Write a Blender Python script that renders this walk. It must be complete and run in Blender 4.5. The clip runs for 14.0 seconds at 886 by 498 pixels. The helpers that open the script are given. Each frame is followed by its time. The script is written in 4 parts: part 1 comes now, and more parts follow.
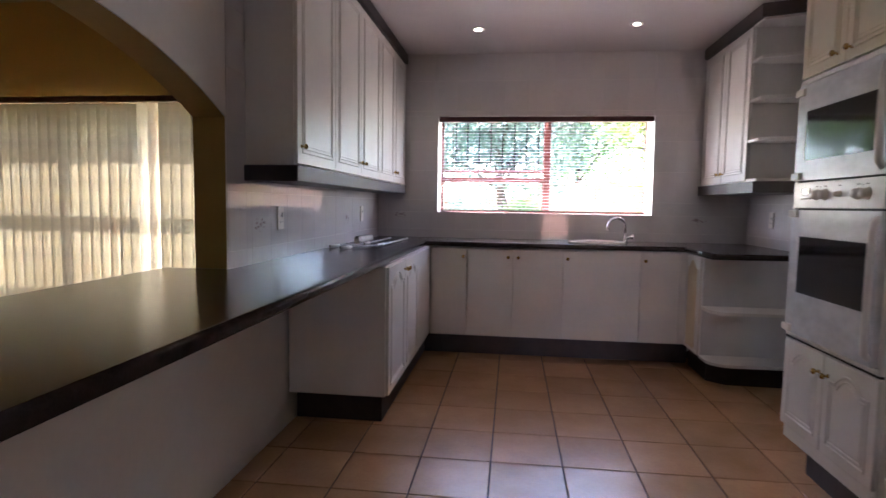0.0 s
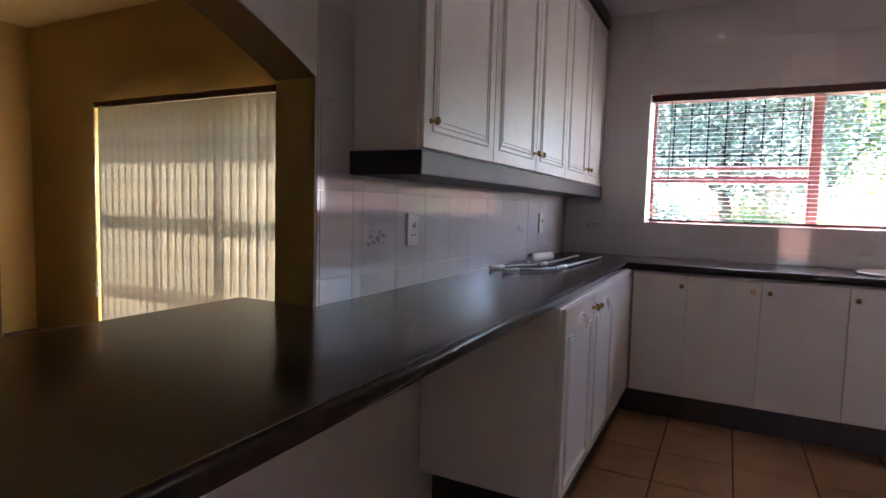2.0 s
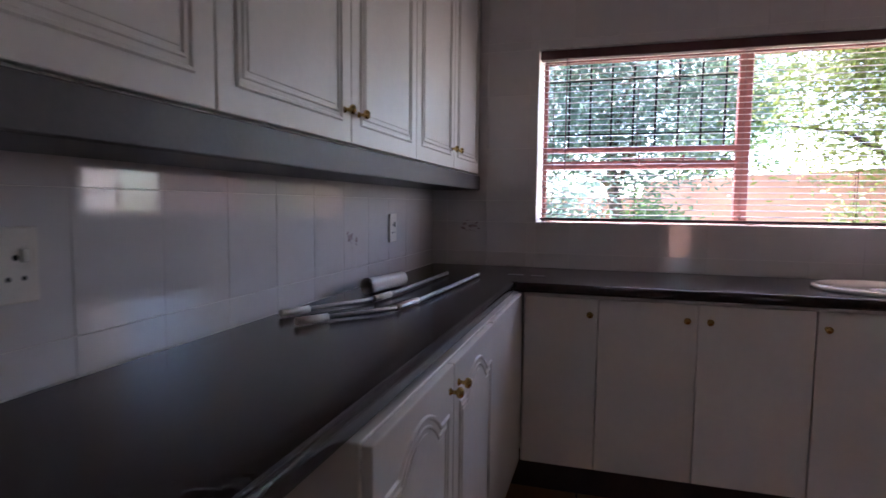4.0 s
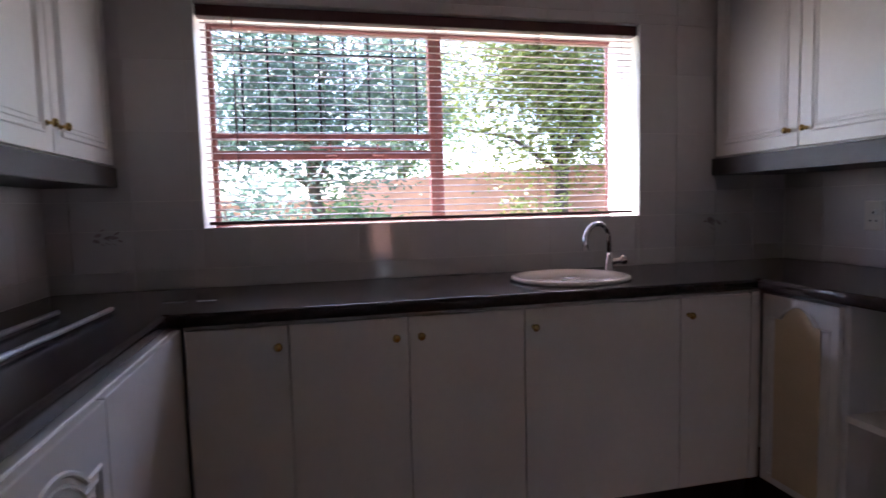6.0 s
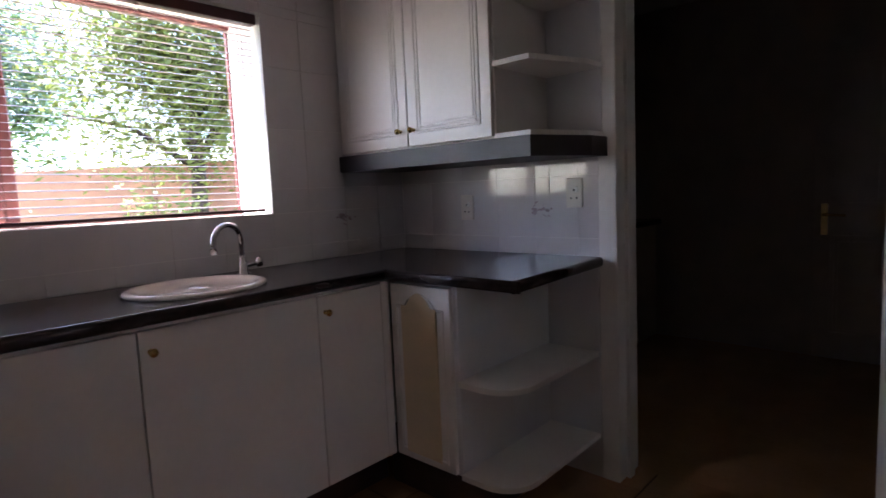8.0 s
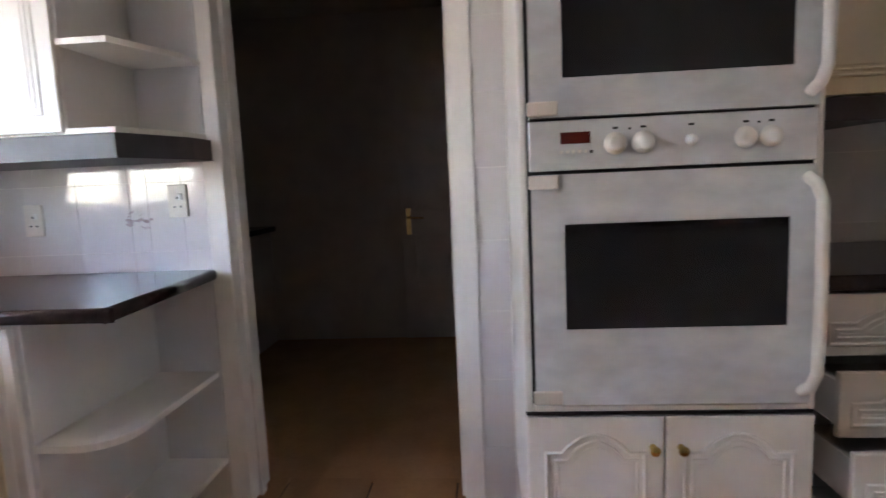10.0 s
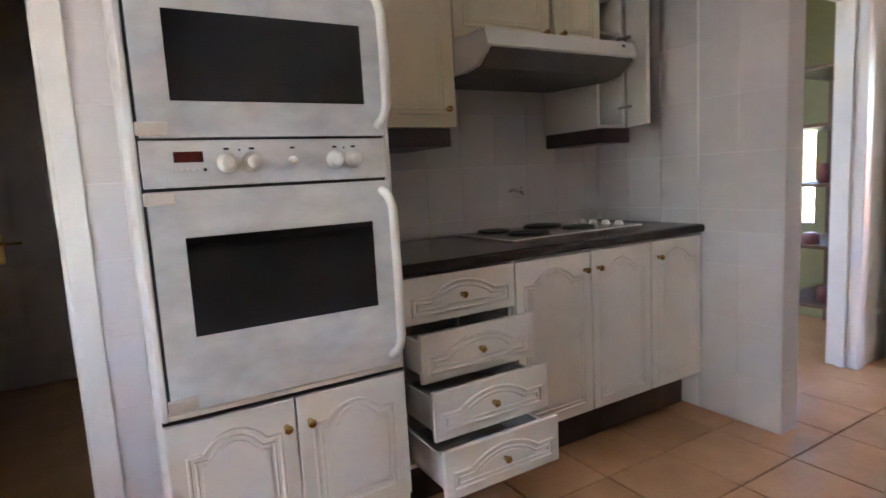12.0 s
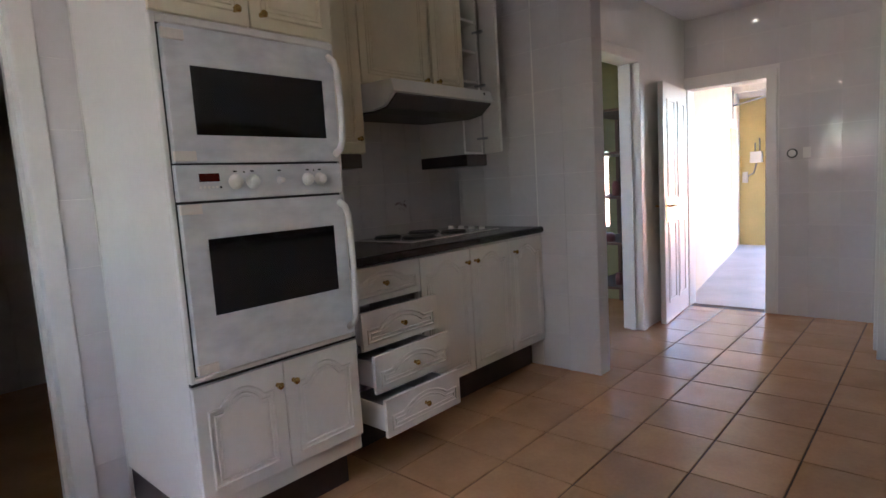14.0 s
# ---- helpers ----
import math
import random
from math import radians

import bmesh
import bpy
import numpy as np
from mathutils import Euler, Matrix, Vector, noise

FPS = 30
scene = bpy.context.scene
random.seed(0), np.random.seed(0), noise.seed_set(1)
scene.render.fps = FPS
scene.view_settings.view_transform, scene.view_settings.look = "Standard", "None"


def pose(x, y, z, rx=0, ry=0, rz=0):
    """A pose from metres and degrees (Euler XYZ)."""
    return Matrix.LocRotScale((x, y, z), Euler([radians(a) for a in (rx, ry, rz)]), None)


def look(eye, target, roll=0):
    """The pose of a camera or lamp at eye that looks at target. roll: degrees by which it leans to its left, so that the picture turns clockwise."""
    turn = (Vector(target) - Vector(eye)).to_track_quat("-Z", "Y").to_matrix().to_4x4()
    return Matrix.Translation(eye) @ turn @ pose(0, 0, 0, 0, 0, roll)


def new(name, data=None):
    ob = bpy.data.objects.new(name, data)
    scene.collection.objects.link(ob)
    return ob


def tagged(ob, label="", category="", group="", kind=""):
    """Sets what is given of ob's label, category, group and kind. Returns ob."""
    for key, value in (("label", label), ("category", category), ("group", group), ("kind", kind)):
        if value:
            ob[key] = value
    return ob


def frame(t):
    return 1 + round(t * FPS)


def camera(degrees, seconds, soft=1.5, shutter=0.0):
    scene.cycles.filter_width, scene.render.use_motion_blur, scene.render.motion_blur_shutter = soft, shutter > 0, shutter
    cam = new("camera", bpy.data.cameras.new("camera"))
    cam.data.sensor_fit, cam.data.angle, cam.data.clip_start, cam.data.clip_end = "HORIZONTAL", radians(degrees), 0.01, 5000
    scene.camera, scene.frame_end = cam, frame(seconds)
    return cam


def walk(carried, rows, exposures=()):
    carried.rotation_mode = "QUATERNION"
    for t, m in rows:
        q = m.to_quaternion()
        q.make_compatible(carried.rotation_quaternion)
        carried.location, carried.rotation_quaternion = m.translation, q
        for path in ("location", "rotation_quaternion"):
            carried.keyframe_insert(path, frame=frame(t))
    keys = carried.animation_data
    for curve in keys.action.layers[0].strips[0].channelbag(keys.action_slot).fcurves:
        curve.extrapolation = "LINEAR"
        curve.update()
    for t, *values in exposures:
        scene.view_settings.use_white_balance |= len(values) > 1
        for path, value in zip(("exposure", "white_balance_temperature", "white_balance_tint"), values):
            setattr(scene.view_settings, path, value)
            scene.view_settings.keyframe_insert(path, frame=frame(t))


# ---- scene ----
cam = camera(76.8, 14.0, shutter=0.3)
LAMP_W = 0.13
EXPO = [(0.0, 4.4, 5750, 20), (2.2, 4.1, 5750, 21), (4.5, 3.3, 5650, 23), (6.0, 3.1, 5650, 22), (7.2, 3.05, 5650, 20), (9.3, 4.45, 5750, 15), (11.0, 5.65, 5700, 12), (11.7, 5.65, 5700, 12), (12.5, 5.4, 5700, 12), (13.5, 4.75, 5650, 12), (14.0, 4.7, 5650, 12)]
PATH = [
    (0, (-0.009, 0.08, 1.179), (-0.251, 2.059, 1.021), 0.9),
    (0.5, (-0.067, 0.31, 1.141), (-0.519, 2.254, 1.013), 0.2),
    (1, (-0.119, 0.55, 1.155), (-0.832, 2.414, 1.024), 0.9),
    (1.5, (-0.155, 0.801, 1.179), (-1.042, 2.587, 1.027), 1.5),
    (2, (-0.168, 1.05, 1.184), (-1.069, 2.829, 1.032), 1.6),
    (2.2, (-0.148, 1.134, 1.166), (-1.073, 2.901, 1.023), 1.7),
    (4.3, (-0.342, 2.302, 1.2), (-0.772, 4.249, 1.037), 0.3),
    (4.5, (-0.353, 2.385, 1.199), (-0.685, 4.35, 1.034), 0.1),
    (5, (-0.355, 2.548, 1.19), (-0.482, 4.537, 1.023), -0.3),
    (5.5, (-0.276, 2.623, 1.184), (-0.175, 4.614, 1.031), -0.7),
    (6, (-0.249, 2.674, 1.179), (0.19, 4.62, 1.025), -1.4),
    (6.5, (-0.228, 2.71, 1.2), (0.543, 4.546, 1.019), -1.7),
    (7, (-0.208, 2.754, 1.184), (0.862, 4.433, 1.003), -1.8),
    (7.2, (-0.192, 2.755, 1.183), (0.983, 4.364, 1.0), -2.0),
    (9.3, (-0.028, 2.766, 1.17), (1.813, 3.515, 0.948), -2.6),
    (9.5, (-0.02, 2.761, 1.17), (1.878, 3.35, 0.951), -2.6),
    (10, (-0.051, 2.775, 1.172), (1.928, 2.938, 0.939), -2.5),
    (10.5, (-0.065, 2.721, 1.186), (1.91, 2.535, 0.928), -3.0),
    (11, (-0.099, 2.727, 1.173), (1.817, 2.201, 0.937), -3.1),
    (11.5, (-0.155, 2.724, 1.182), (1.668, 1.94, 0.934), -3.1),
    (12, (-0.233, 2.744, 1.174), (1.482, 1.745, 0.926), -3.2),
    (12.5, (-0.348, 2.854, 1.175), (1.245, 1.668, 0.934), -3.3),
    (13, (-0.411, 3.005, 1.173), (1.065, 1.675, 0.945), -3.7),
    (13.5, (-0.429, 3.226, 1.179), (0.948, 1.793, 0.954), -3.6),
    (14, (-0.478, 3.392, 1.189), (0.855, 1.918, 0.965), -3.5),
]
walk(cam, [(t, look(eye, target, roll)) for t, eye, target, roll in PATH], exposures=EXPO)

# ---- light ----
SUN_EL, SUN_AZ = radians(57), radians(333)      # azimuth clockwise from +y
world = bpy.data.worlds.new("sky")
scene.world = world
world.use_nodes = True
wn = world.node_tree.nodes
sky = wn.new("ShaderNodeTexSky")
sky.sky_type, sky.sun_disc, sky.sun_elevation, sky.sun_rotation = "NISHITA", False, SUN_EL, SUN_AZ
world.node_tree.links.new(sky.outputs[0], wn["Background"].inputs[0])
wn["Background"].inputs[1].default_value = 0.15
sun = new("sun", bpy.data.lights.new("sun", "SUN"))
sun.data.energy, sun.data.angle, sun.data.color = 5.0, radians(0.5), (1, 0.95, 0.86)
to_sun = Vector((math.sin(SUN_AZ) * math.cos(SUN_EL), math.cos(SUN_AZ) * math.cos(SUN_EL), math.sin(SUN_EL)))
sun.matrix_world = look(to_sun * 40, (0, 0, 0))


# ---- materials ----
def mat(name, color, rough=0.5, metal=0.0, vary=0.12, scale=6.0, fine=90.0, bump=0.05, spec=0.5, coat=0.0, rand=0.0, stretch=(1, 1, 1), tint=None):
    """A surface with broad stains, fine grain and light relief; tint: a second colour for the stains."""
    m = bpy.data.materials.new(name)
    m.use_nodes = True
    n, l = m.node_tree.nodes, m.node_tree.links
    p = n["Principled BSDF"]
    co = n.new("ShaderNodeTexCoord")
    mp = n.new("ShaderNodeMapping")
    mp.inputs["Scale"].default_value = stretch
    l.new(co.outputs["Object"], mp.inputs[0])
    src = mp.outputs[0]
    info = None
    if rand:
        info = n.new("ShaderNodeObjectInfo")
        add = n.new("ShaderNodeVectorMath")
        add.operation = "ADD"
        mul = n.new("ShaderNodeMath")
        mul.operation = "MULTIPLY"
        mul.inputs[1].default_value = 37.0
        l.new(info.outputs["Random"], mul.inputs[0])
        l.new(mp.outputs[0], add.inputs[0])
        l.new(mul.outputs[0], add.inputs[1])
        src = add.outputs[0]
    big, small = n.new("ShaderNodeTexNoise"), n.new("ShaderNodeTexNoise")
    for tex, s, d in ((big, scale, 4), (small, fine, 3)):
        tex.inputs["Scale"].default_value, tex.inputs["Detail"].default_value = s, d
        l.new(src, tex.inputs["Vector"])
    ramp = n.new("ShaderNodeValToRGB")
    dark = tint or [c * (1 - vary) for c in color]
    ramp.color_ramp.elements[0].color, ramp.color_ramp.elements[1].color = (*dark, 1), (*[min(1, c * (1 + vary * 0.35)) for c in color], 1)
    ramp.color_ramp.elements[0].position, ramp.color_ramp.elements[1].position = 0.3, 0.68
    l.new(big.outputs[0], ramp.inputs[0])
    mix = n.new("ShaderNodeMix")
    mix.data_type, mix.blend_type = "RGBA", "MULTIPLY"
    mix.inputs[0].default_value = 1.0
    g = n.new("ShaderNodeMapRange")
    g.inputs[1].default_value, g.inputs[2].default_value = 0.3, 0.7
    g.inputs[3].default_value, g.inputs[4].default_value = 1 - vary * 0.6, 1.0
    l.new(small.outputs[0], g.inputs[0])
    l.new(ramp.outputs[0], mix.inputs[6])
    l.new(g.outputs[0], mix.inputs[7])
    out = mix.outputs[2]
    if rand:
        hs = n.new("ShaderNodeHueSaturation")
        r2 = n.new("ShaderNodeMapRange")
        r2.inputs[3].default_value, r2.inputs[4].default_value = 1 - rand, 1 + rand
        l.new(info.outputs["Random"], r2.inputs[0])
        l.new(r2.outputs[0], hs.inputs["Value"])
        l.new(out, hs.inputs["Color"])
        out = hs.outputs[0]
    l.new(out, p.inputs["Base Color"])
    rr = n.new("ShaderNodeMapRange")
    rr.inputs[3].default_value, rr.inputs[4].default_value = max(0.02, rough * 0.92), min(1, rough * 1.1)
    l.new(big.outputs[0], rr.inputs[0])
    l.new(rr.outputs[0], p.inputs["Roughness"])
    p.inputs["Metallic"].default_value = metal
    p.inputs["Specular IOR Level"].default_value = spec
    p.inputs["Coat Weight"].default_value = coat
    p.inputs["Coat Roughness"].default_value = 0.08
    if bump:
        b = n.new("ShaderNodeBump")
        b.inputs["Strength"].default_value, b.inputs["Distance"].default_value = bump, 0.01
        l.new(small.outputs[0], b.inputs["Height"])
        l.new(b.outputs[0], p.inputs["Normal"])
    return m


def see_through(name, color, share, rough=0.8):
    """Thin cloth or leaf: part of the light passes."""
    m = mat(name, color, rough, vary=0.2, scale=9, fine=300, bump=0.02)
    n, l = m.node_tree.nodes, m.node_tree.links
    tr, mx = n.new("ShaderNodeBsdfTranslucent"), n.new("ShaderNodeMixShader")
    tr.inputs[0].default_value = (*color, 1)
    mx.inputs[0].default_value = share
    l.new(n["Principled BSDF"].outputs[0], mx.inputs[1])
    l.new(tr.outputs[0], mx.inputs[2])
    l.new(mx.outputs[0], n["Material Output"].inputs[0])
    return m


def lamp_mat(name, color, strength):
    m = bpy.data.materials.new(name)
    m.use_nodes = True
    p = m.node_tree.nodes["Principled BSDF"]
    p.inputs["Emission Color"].default_value, p.inputs["Emission Strength"].default_value = (*color, 1), strength
    return m


def glass_mat(name):
    m = bpy.data.materials.new(name)
    m.use_nodes = True
    p = m.node_tree.nodes["Principled BSDF"]
    p.inputs["Base Color"].default_value = (0.97, 0.98, 0.97, 1)
    p.inputs["Transmission Weight"].default_value, p.inputs["Roughness"].default_value, p.inputs["IOR"].default_value = 1, 0.0, 1.01
    return m


M_TILE = mat("glazed wall tile", (0.64, 0.595, 0.59), 0.05, vary=0.05, scale=3, fine=25, bump=0.003, rand=0.025)
M_FLOOR = mat("terracotta floor tile", (0.53, 0.295, 0.15), 0.25, vary=0.13, scale=4, fine=60, bump=0.05, rand=0.09, tint=(0.45, 0.24, 0.115))
M_FGROUT = mat("floor grout", (0.10, 0.065, 0.045), 0.9, vary=0.3)
M_WHITE = mat("white satin paint", (0.78, 0.74, 0.70), 0.32, vary=0.05, scale=4, fine=45, bump=0.03)
# cream paint, its colour yellowed further for warm light from the dining room
M_CREAM = mat("cream paint with warm light tint", (0.75, 0.66, 0.48), 0.34, vary=0.06, scale=4, fine=45, bump=0.03)
M_INNER = mat("melamine board", (0.70, 0.68, 0.68), 0.45, vary=0.05)
# peach colour holds the warm floor bounce on a white door
M_WARM_BOUNCE = mat("panel tinted by warm bounce", (0.68, 0.54, 0.35), 0.4, vary=0.08)
M_CEIL = mat("gloss ceiling paint", (0.74, 0.68, 0.67), 0.24, vary=0.04, scale=2, fine=30, bump=0.02)
M_TOP = mat("dark counter laminate", (0.046, 0.032, 0.029), 0.19, vary=0.25, scale=30, fine=260, bump=0.01, spec=0.3)
M_DARK = mat("dark brown trim", (0.050, 0.030, 0.028), 0.38, vary=0.25, scale=12)
M_PELMET = mat("dark veneer pelmet", (0.045, 0.034, 0.033), 0.42, vary=0.2, scale=12)
M_BRASS = mat("brass", (0.62, 0.43, 0.15), 0.22, metal=1, vary=0.2, scale=60)
M_DARKGREY = mat("dark grey filter mesh", (0.10, 0.092, 0.09), 0.55, vary=0.2)
M_CHROME = mat("chrome", (0.8, 0.8, 0.82), 0.08, metal=1, vary=0.05)
M_STEEL = mat("dull steel", (0.45, 0.45, 0.46), 0.4, metal=1, vary=0.2)
M_OCHRE = mat("ochre wall paint", (0.50, 0.315, 0.085), 0.75, vary=0.10, scale=1.5, fine=60, bump=0.06)
M_OCEIL = mat("dining ceiling paint", (0.58, 0.44, 0.20), 0.7, vary=0.07)
M_YELLOW = mat("yellow plaster", (0.66, 0.52, 0.22), 0.8, vary=0.12, scale=2, bump=0.12)
M_PLASTER = mat("cream plaster", (0.78, 0.71, 0.58), 0.8, vary=0.08, scale=2, bump=0.12)
M_MARBLE = mat("marbled enamel", (0.70, 0.70, 0.71), 0.22, vary=0.2, scale=5, fine=14, bump=0.0, tint=(0.61, 0.615, 0.64), stretch=(1, 1.2, 2.4))
M_OVGLASS = mat("black oven glass", (0.012, 0.011, 0.011), 0.07, vary=0.1, bump=0)
M_PLASTIC = mat("white plastic", (0.75, 0.72, 0.68), 0.3, vary=0.05)
M_BEIGE = mat("aged beige plastic", (0.72, 0.65, 0.58), 0.4, vary=0.1)
M_RED = mat("dark red display", (0.09, 0.012, 0.010), 0.15, vary=0.1, bump=0)
M_BLACK = mat("black iron and gap shade", (0.015, 0.014, 0.014), 0.5, vary=0.3)
M_CERAMIC = mat("white ceramic", (0.80, 0.74, 0.68), 0.12, vary=0.03, coat=0.5)
M_REDWOOD = mat("red-brown window paint", (0.22, 0.075, 0.065), 0.5, vary=0.2)
M_SLAT = mat("brown blind slat", (0.34, 0.26, 0.25), 0.35, vary=0.12)
M_RAIL = mat("dark blind rail", (0.10, 0.028, 0.028), 0.4, vary=0.2)
M_VSLAT = see_through("cream blind fabric", (0.76, 0.71, 0.58), 0.155)
M_FLOWER = mat("faded flower print", (0.46, 0.36, 0.37), 0.2, vary=0.3, scale=60)
M_CONC = mat("grey screed", (0.38, 0.38, 0.40), 0.42, vary=0.2, scale=3, bump=0.08)
M_BRICK = mat("pink garden wall plaster", (0.50, 0.27, 0.20), 0.85, vary=0.2, scale=2, bump=0.2)
M_LAWN = mat("lawn and sand", (0.38, 0.35, 0.20), 0.95, vary=0.4, scale=1.2, fine=40, bump=0.4, tint=(0.22, 0.22, 0.09))
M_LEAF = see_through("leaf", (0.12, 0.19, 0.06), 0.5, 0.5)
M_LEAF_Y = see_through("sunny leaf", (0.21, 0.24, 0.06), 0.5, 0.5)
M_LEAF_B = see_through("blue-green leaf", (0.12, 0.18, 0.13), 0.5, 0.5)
M_BARK = mat("bark", (0.12, 0.09, 0.065), 0.9, vary=0.4, scale=12, bump=0.4)
M_UTIL = mat("brown utility wall", (0.46, 0.38, 0.33), 0.35, vary=0.1)
M_WOOD = mat("dark door wood", (0.12, 0.06, 0.032), 0.6, vary=0.3, scale=3, stretch=(8, 8, 1))
M_GREEN = mat("green-yellow pantry paint", (0.24, 0.22, 0.10), 0.7, vary=0.08)
M_PANE = glass_mat("window glass")
M_GLOW = lamp_mat("halogen lens", (1, 0.86, 0.66), 4)


# ---- mesh tools ----
class Shape:
    """Collects pieces of one part."""

    def __init__(self):
        self.bm = bmesh.new()

    def box(self, a, b, bevel=0.0, seg=1):
        lo, hi = [min(p, q) for p, q in zip(a, b)], [max(p, q) for p, q in zip(a, b)]
        r = bmesh.ops.create_cube(self.bm, size=1)
        for v in r["verts"]:
            v.co = [lo[i] + (v.co[i] + 0.5) * (hi[i] - lo[i]) for i in range(3)]
        if bevel:
            es = list({e for v in r["verts"] for e in v.link_edges})
            bmesh.ops.bevel(self.bm, geom=es, offset=bevel, segments=seg, affect="EDGES", profile=0.5)
        return self

    def prism(self, pts, lift, bevel=0.0):
        """A flat outline (3D points) pushed out along lift."""
        d = Vector(lift)
        lo = [self.bm.verts.new(p) for p in pts]
        hi = [self.bm.verts.new(Vector(p) + d) for p in pts]
        fs = [self.bm.faces.new(lo[::-1]), self.bm.faces.new(hi)]
        k = len(pts)
        for i in range(k):
            fs.append(self.bm.faces.new((lo[i], lo[(i + 1) % k], hi[(i + 1) % k], hi[i])))
        if bevel:
            es = list(fs[1].edges)
            bmesh.ops.bevel(self.bm, geom=es, offset=bevel, segments=2, affect="EDGES", profile=0.5)
        return self

    def tube(self, pts, r, n=8, caps=True):
        """A round bar through points; r: one radius or one for each point."""
        pts = [Vector(p) for p in pts]
        rs = r if isinstance(r, (list, tuple)) else [r] * len(pts)
        rings = []
        side = None
        for i, p in enumerate(pts):
            d = (pts[min(i + 1, len(pts) - 1)] - pts[max(i - 1, 0)]).normalized()
            if side is None:
                side = d.orthogonal().normalized()
            side = (side - d * side.dot(d)).normalized()
            up = d.cross(side)
            rings.append([self.bm.verts.new(p + (side * math.cos(2 * math.pi * k / n) + up * math.sin(2 * math.pi * k / n)) * rs[i]) for k in range(n)])
        for a, b in zip(rings, rings[1:]):
            for k in range(n):
                self.bm.faces.new((a[k], a[(k + 1) % n], b[(k + 1) % n], b[k])).smooth = True
        if caps:
            self.bm.faces.new(rings[0][::-1])
            self.bm.faces.new(rings[-1])
        return self

    def lathe(self, base, axis, profile, n=16):
        """profile: (distance along axis, radius)."""
        axis = Vector(axis).normalized()
        s = axis.orthogonal().normalized()
        u = axis.cross(s)
        rings = [[self.bm.verts.new(Vector(base) + axis * h + (s * math.cos(2 * math.pi * k / n) + u * math.sin(2 * math.pi * k / n)) * max(r, 1e-4)) for k in range(n)] for h, r in profile]
        for a, b in zip(rings, rings[1:]):
            for k in range(n):
                self.bm.faces.new((a[k], a[(k + 1) % n], b[(k + 1) % n], b[k])).smooth = True
        self.bm.faces.new(rings[0][::-1])
        self.bm.faces.new(rings[-1])
        return self

    def quad(self, a, b, c, d):
        self.bm.faces.new([self.bm.verts.new(p) for p in (a, b, c, d)])
        return self

    def move(self, m):
        bmesh.ops.transform(self.bm, matrix=m, verts=self.bm.verts)
        return self


def part(name, shape, material, parent=None, label=""):
    """Makes the mesh; vertices are given in world places and kept relative to the parent."""
    me = bpy.data.meshes.new(name)
    bmesh.ops.recalc_face_normals(shape.bm, faces=shape.bm.faces)
    off = Vector((0, 0, 0))
    if parent is not None:
        p = parent
        while p is not None:
            off += p.location
            p = p.parent
    bmesh.ops.translate(shape.bm, vec=-off, verts=shape.bm.verts)
    shape.bm.to_mesh(me)
    shape.bm.free()
    me.materials.append(material)
    ob = new(name, me)
    if parent is not None:
        ob.parent = parent
    if label:
        tagged(ob, label)
    return ob


def thing(name, at, label, category, group=""):
    ob = new(name)
    ob.empty_display_size = 0.1
    ob.location = at
    return tagged(ob, label, category, group)


def structure(name, shape, material, label="", category=""):
    return tagged(part(name, shape, material), label or name.replace("_", " "), category or name.split("_")[0], kind="structure")


# ---- the setting ----
WX, EX, NY, SY, CH = -1.17, 1.88, 4.87, -1.67, 2.44
HX, PY = 2.06, 0.38               # wall behind the hob, north face of the pier
T = 0.0022                        # tile thickness


def wall(name, boxes, material, label):
    s = Shape()
    for a, b in boxes:
        s.box(a, b)
    return structure(name, s, material, label, "wall")


floor = structure("floor", Shape().box((WX - 0.14, SY - 0.14, -0.12), (HX + 0.1, NY + 0.3, -0.006)), M_FGROUT, "dark grout bed under terracotta kitchen floor tiles")
ground = structure("ground", Shape().box((-400, -400, -0.6), (400, 400, -0.30)), M_LAWN, "sunlit dry lawn and bare soil of the garden")
wall_north = wall("wall_north", [((WX - 0.14, NY, -0.3), (-0.65, NY + 0.29, 2.6)), ((1.13, NY, -0.3), (HX + 0.25, NY + 0.29, 2.6)),
                                 ((-0.65, NY, -0.3), (1.13, NY + 0.29, 1.112)), ((-0.65, NY, 1.93), (1.13, NY + 0.29, 2.6))], M_WHITE, "white wall around the kitchen window with deep reveal")


def arch_wall():
    """West wall: solid to the north, a low arch over the counter, a low wall under it."""
    y0, y1, z0, top = 0.12, 2.25, 1.52, 1.75
    pts = [(0, y1, 2.6), (0, y1, z0)]
    for k in range(1, 24):
        a = k / 24
        pts.append((0, y1 + (y0 - y1) * a, z0 + (top - z0) * (1 - abs(2 * a - 1) ** 2.3)))
    pts += [(0, y0, z0), (0, y0, 2.6)]
    return pts


s = Shape().box((WX - 0.135, 2.25, -0.1), (WX, NY, 2.6)).box((WX - 0.135, SY, -0.1), (WX, 0.12, 2.6)).box((WX - 0.135, 0.12, -0.1), (WX, 2.25, 0.855))
s.prism([(WX, y, z) for _, y, z in arch_wall()], (-0.135, 0, 0))
wall_west = structure("wall_west", s, M_WHITE, "white kitchen wall with a low arch over the counter", "wall")
wall_east = wall("wall_east", [((EX, 3.74, -0.1), (EX + 0.15, NY, 2.6)), ((EX, 2.08, -0.1), (EX + 0.15, 2.86, 2.6)), ((EX, 2.86, 2.06), (EX + 0.15, 3.74, 2.6)),
                               ((HX, PY, -0.1), (HX + 0.15, 2.08, 2.6))], M_WHITE, "white kitchen wall with a doorway")
pier = wall("wall_pier", [((1.03, PY - 0.12, -0.1), (HX + 0.15, PY, 2.6))], M_WHITE, "short tiled cross wall beside the hob")
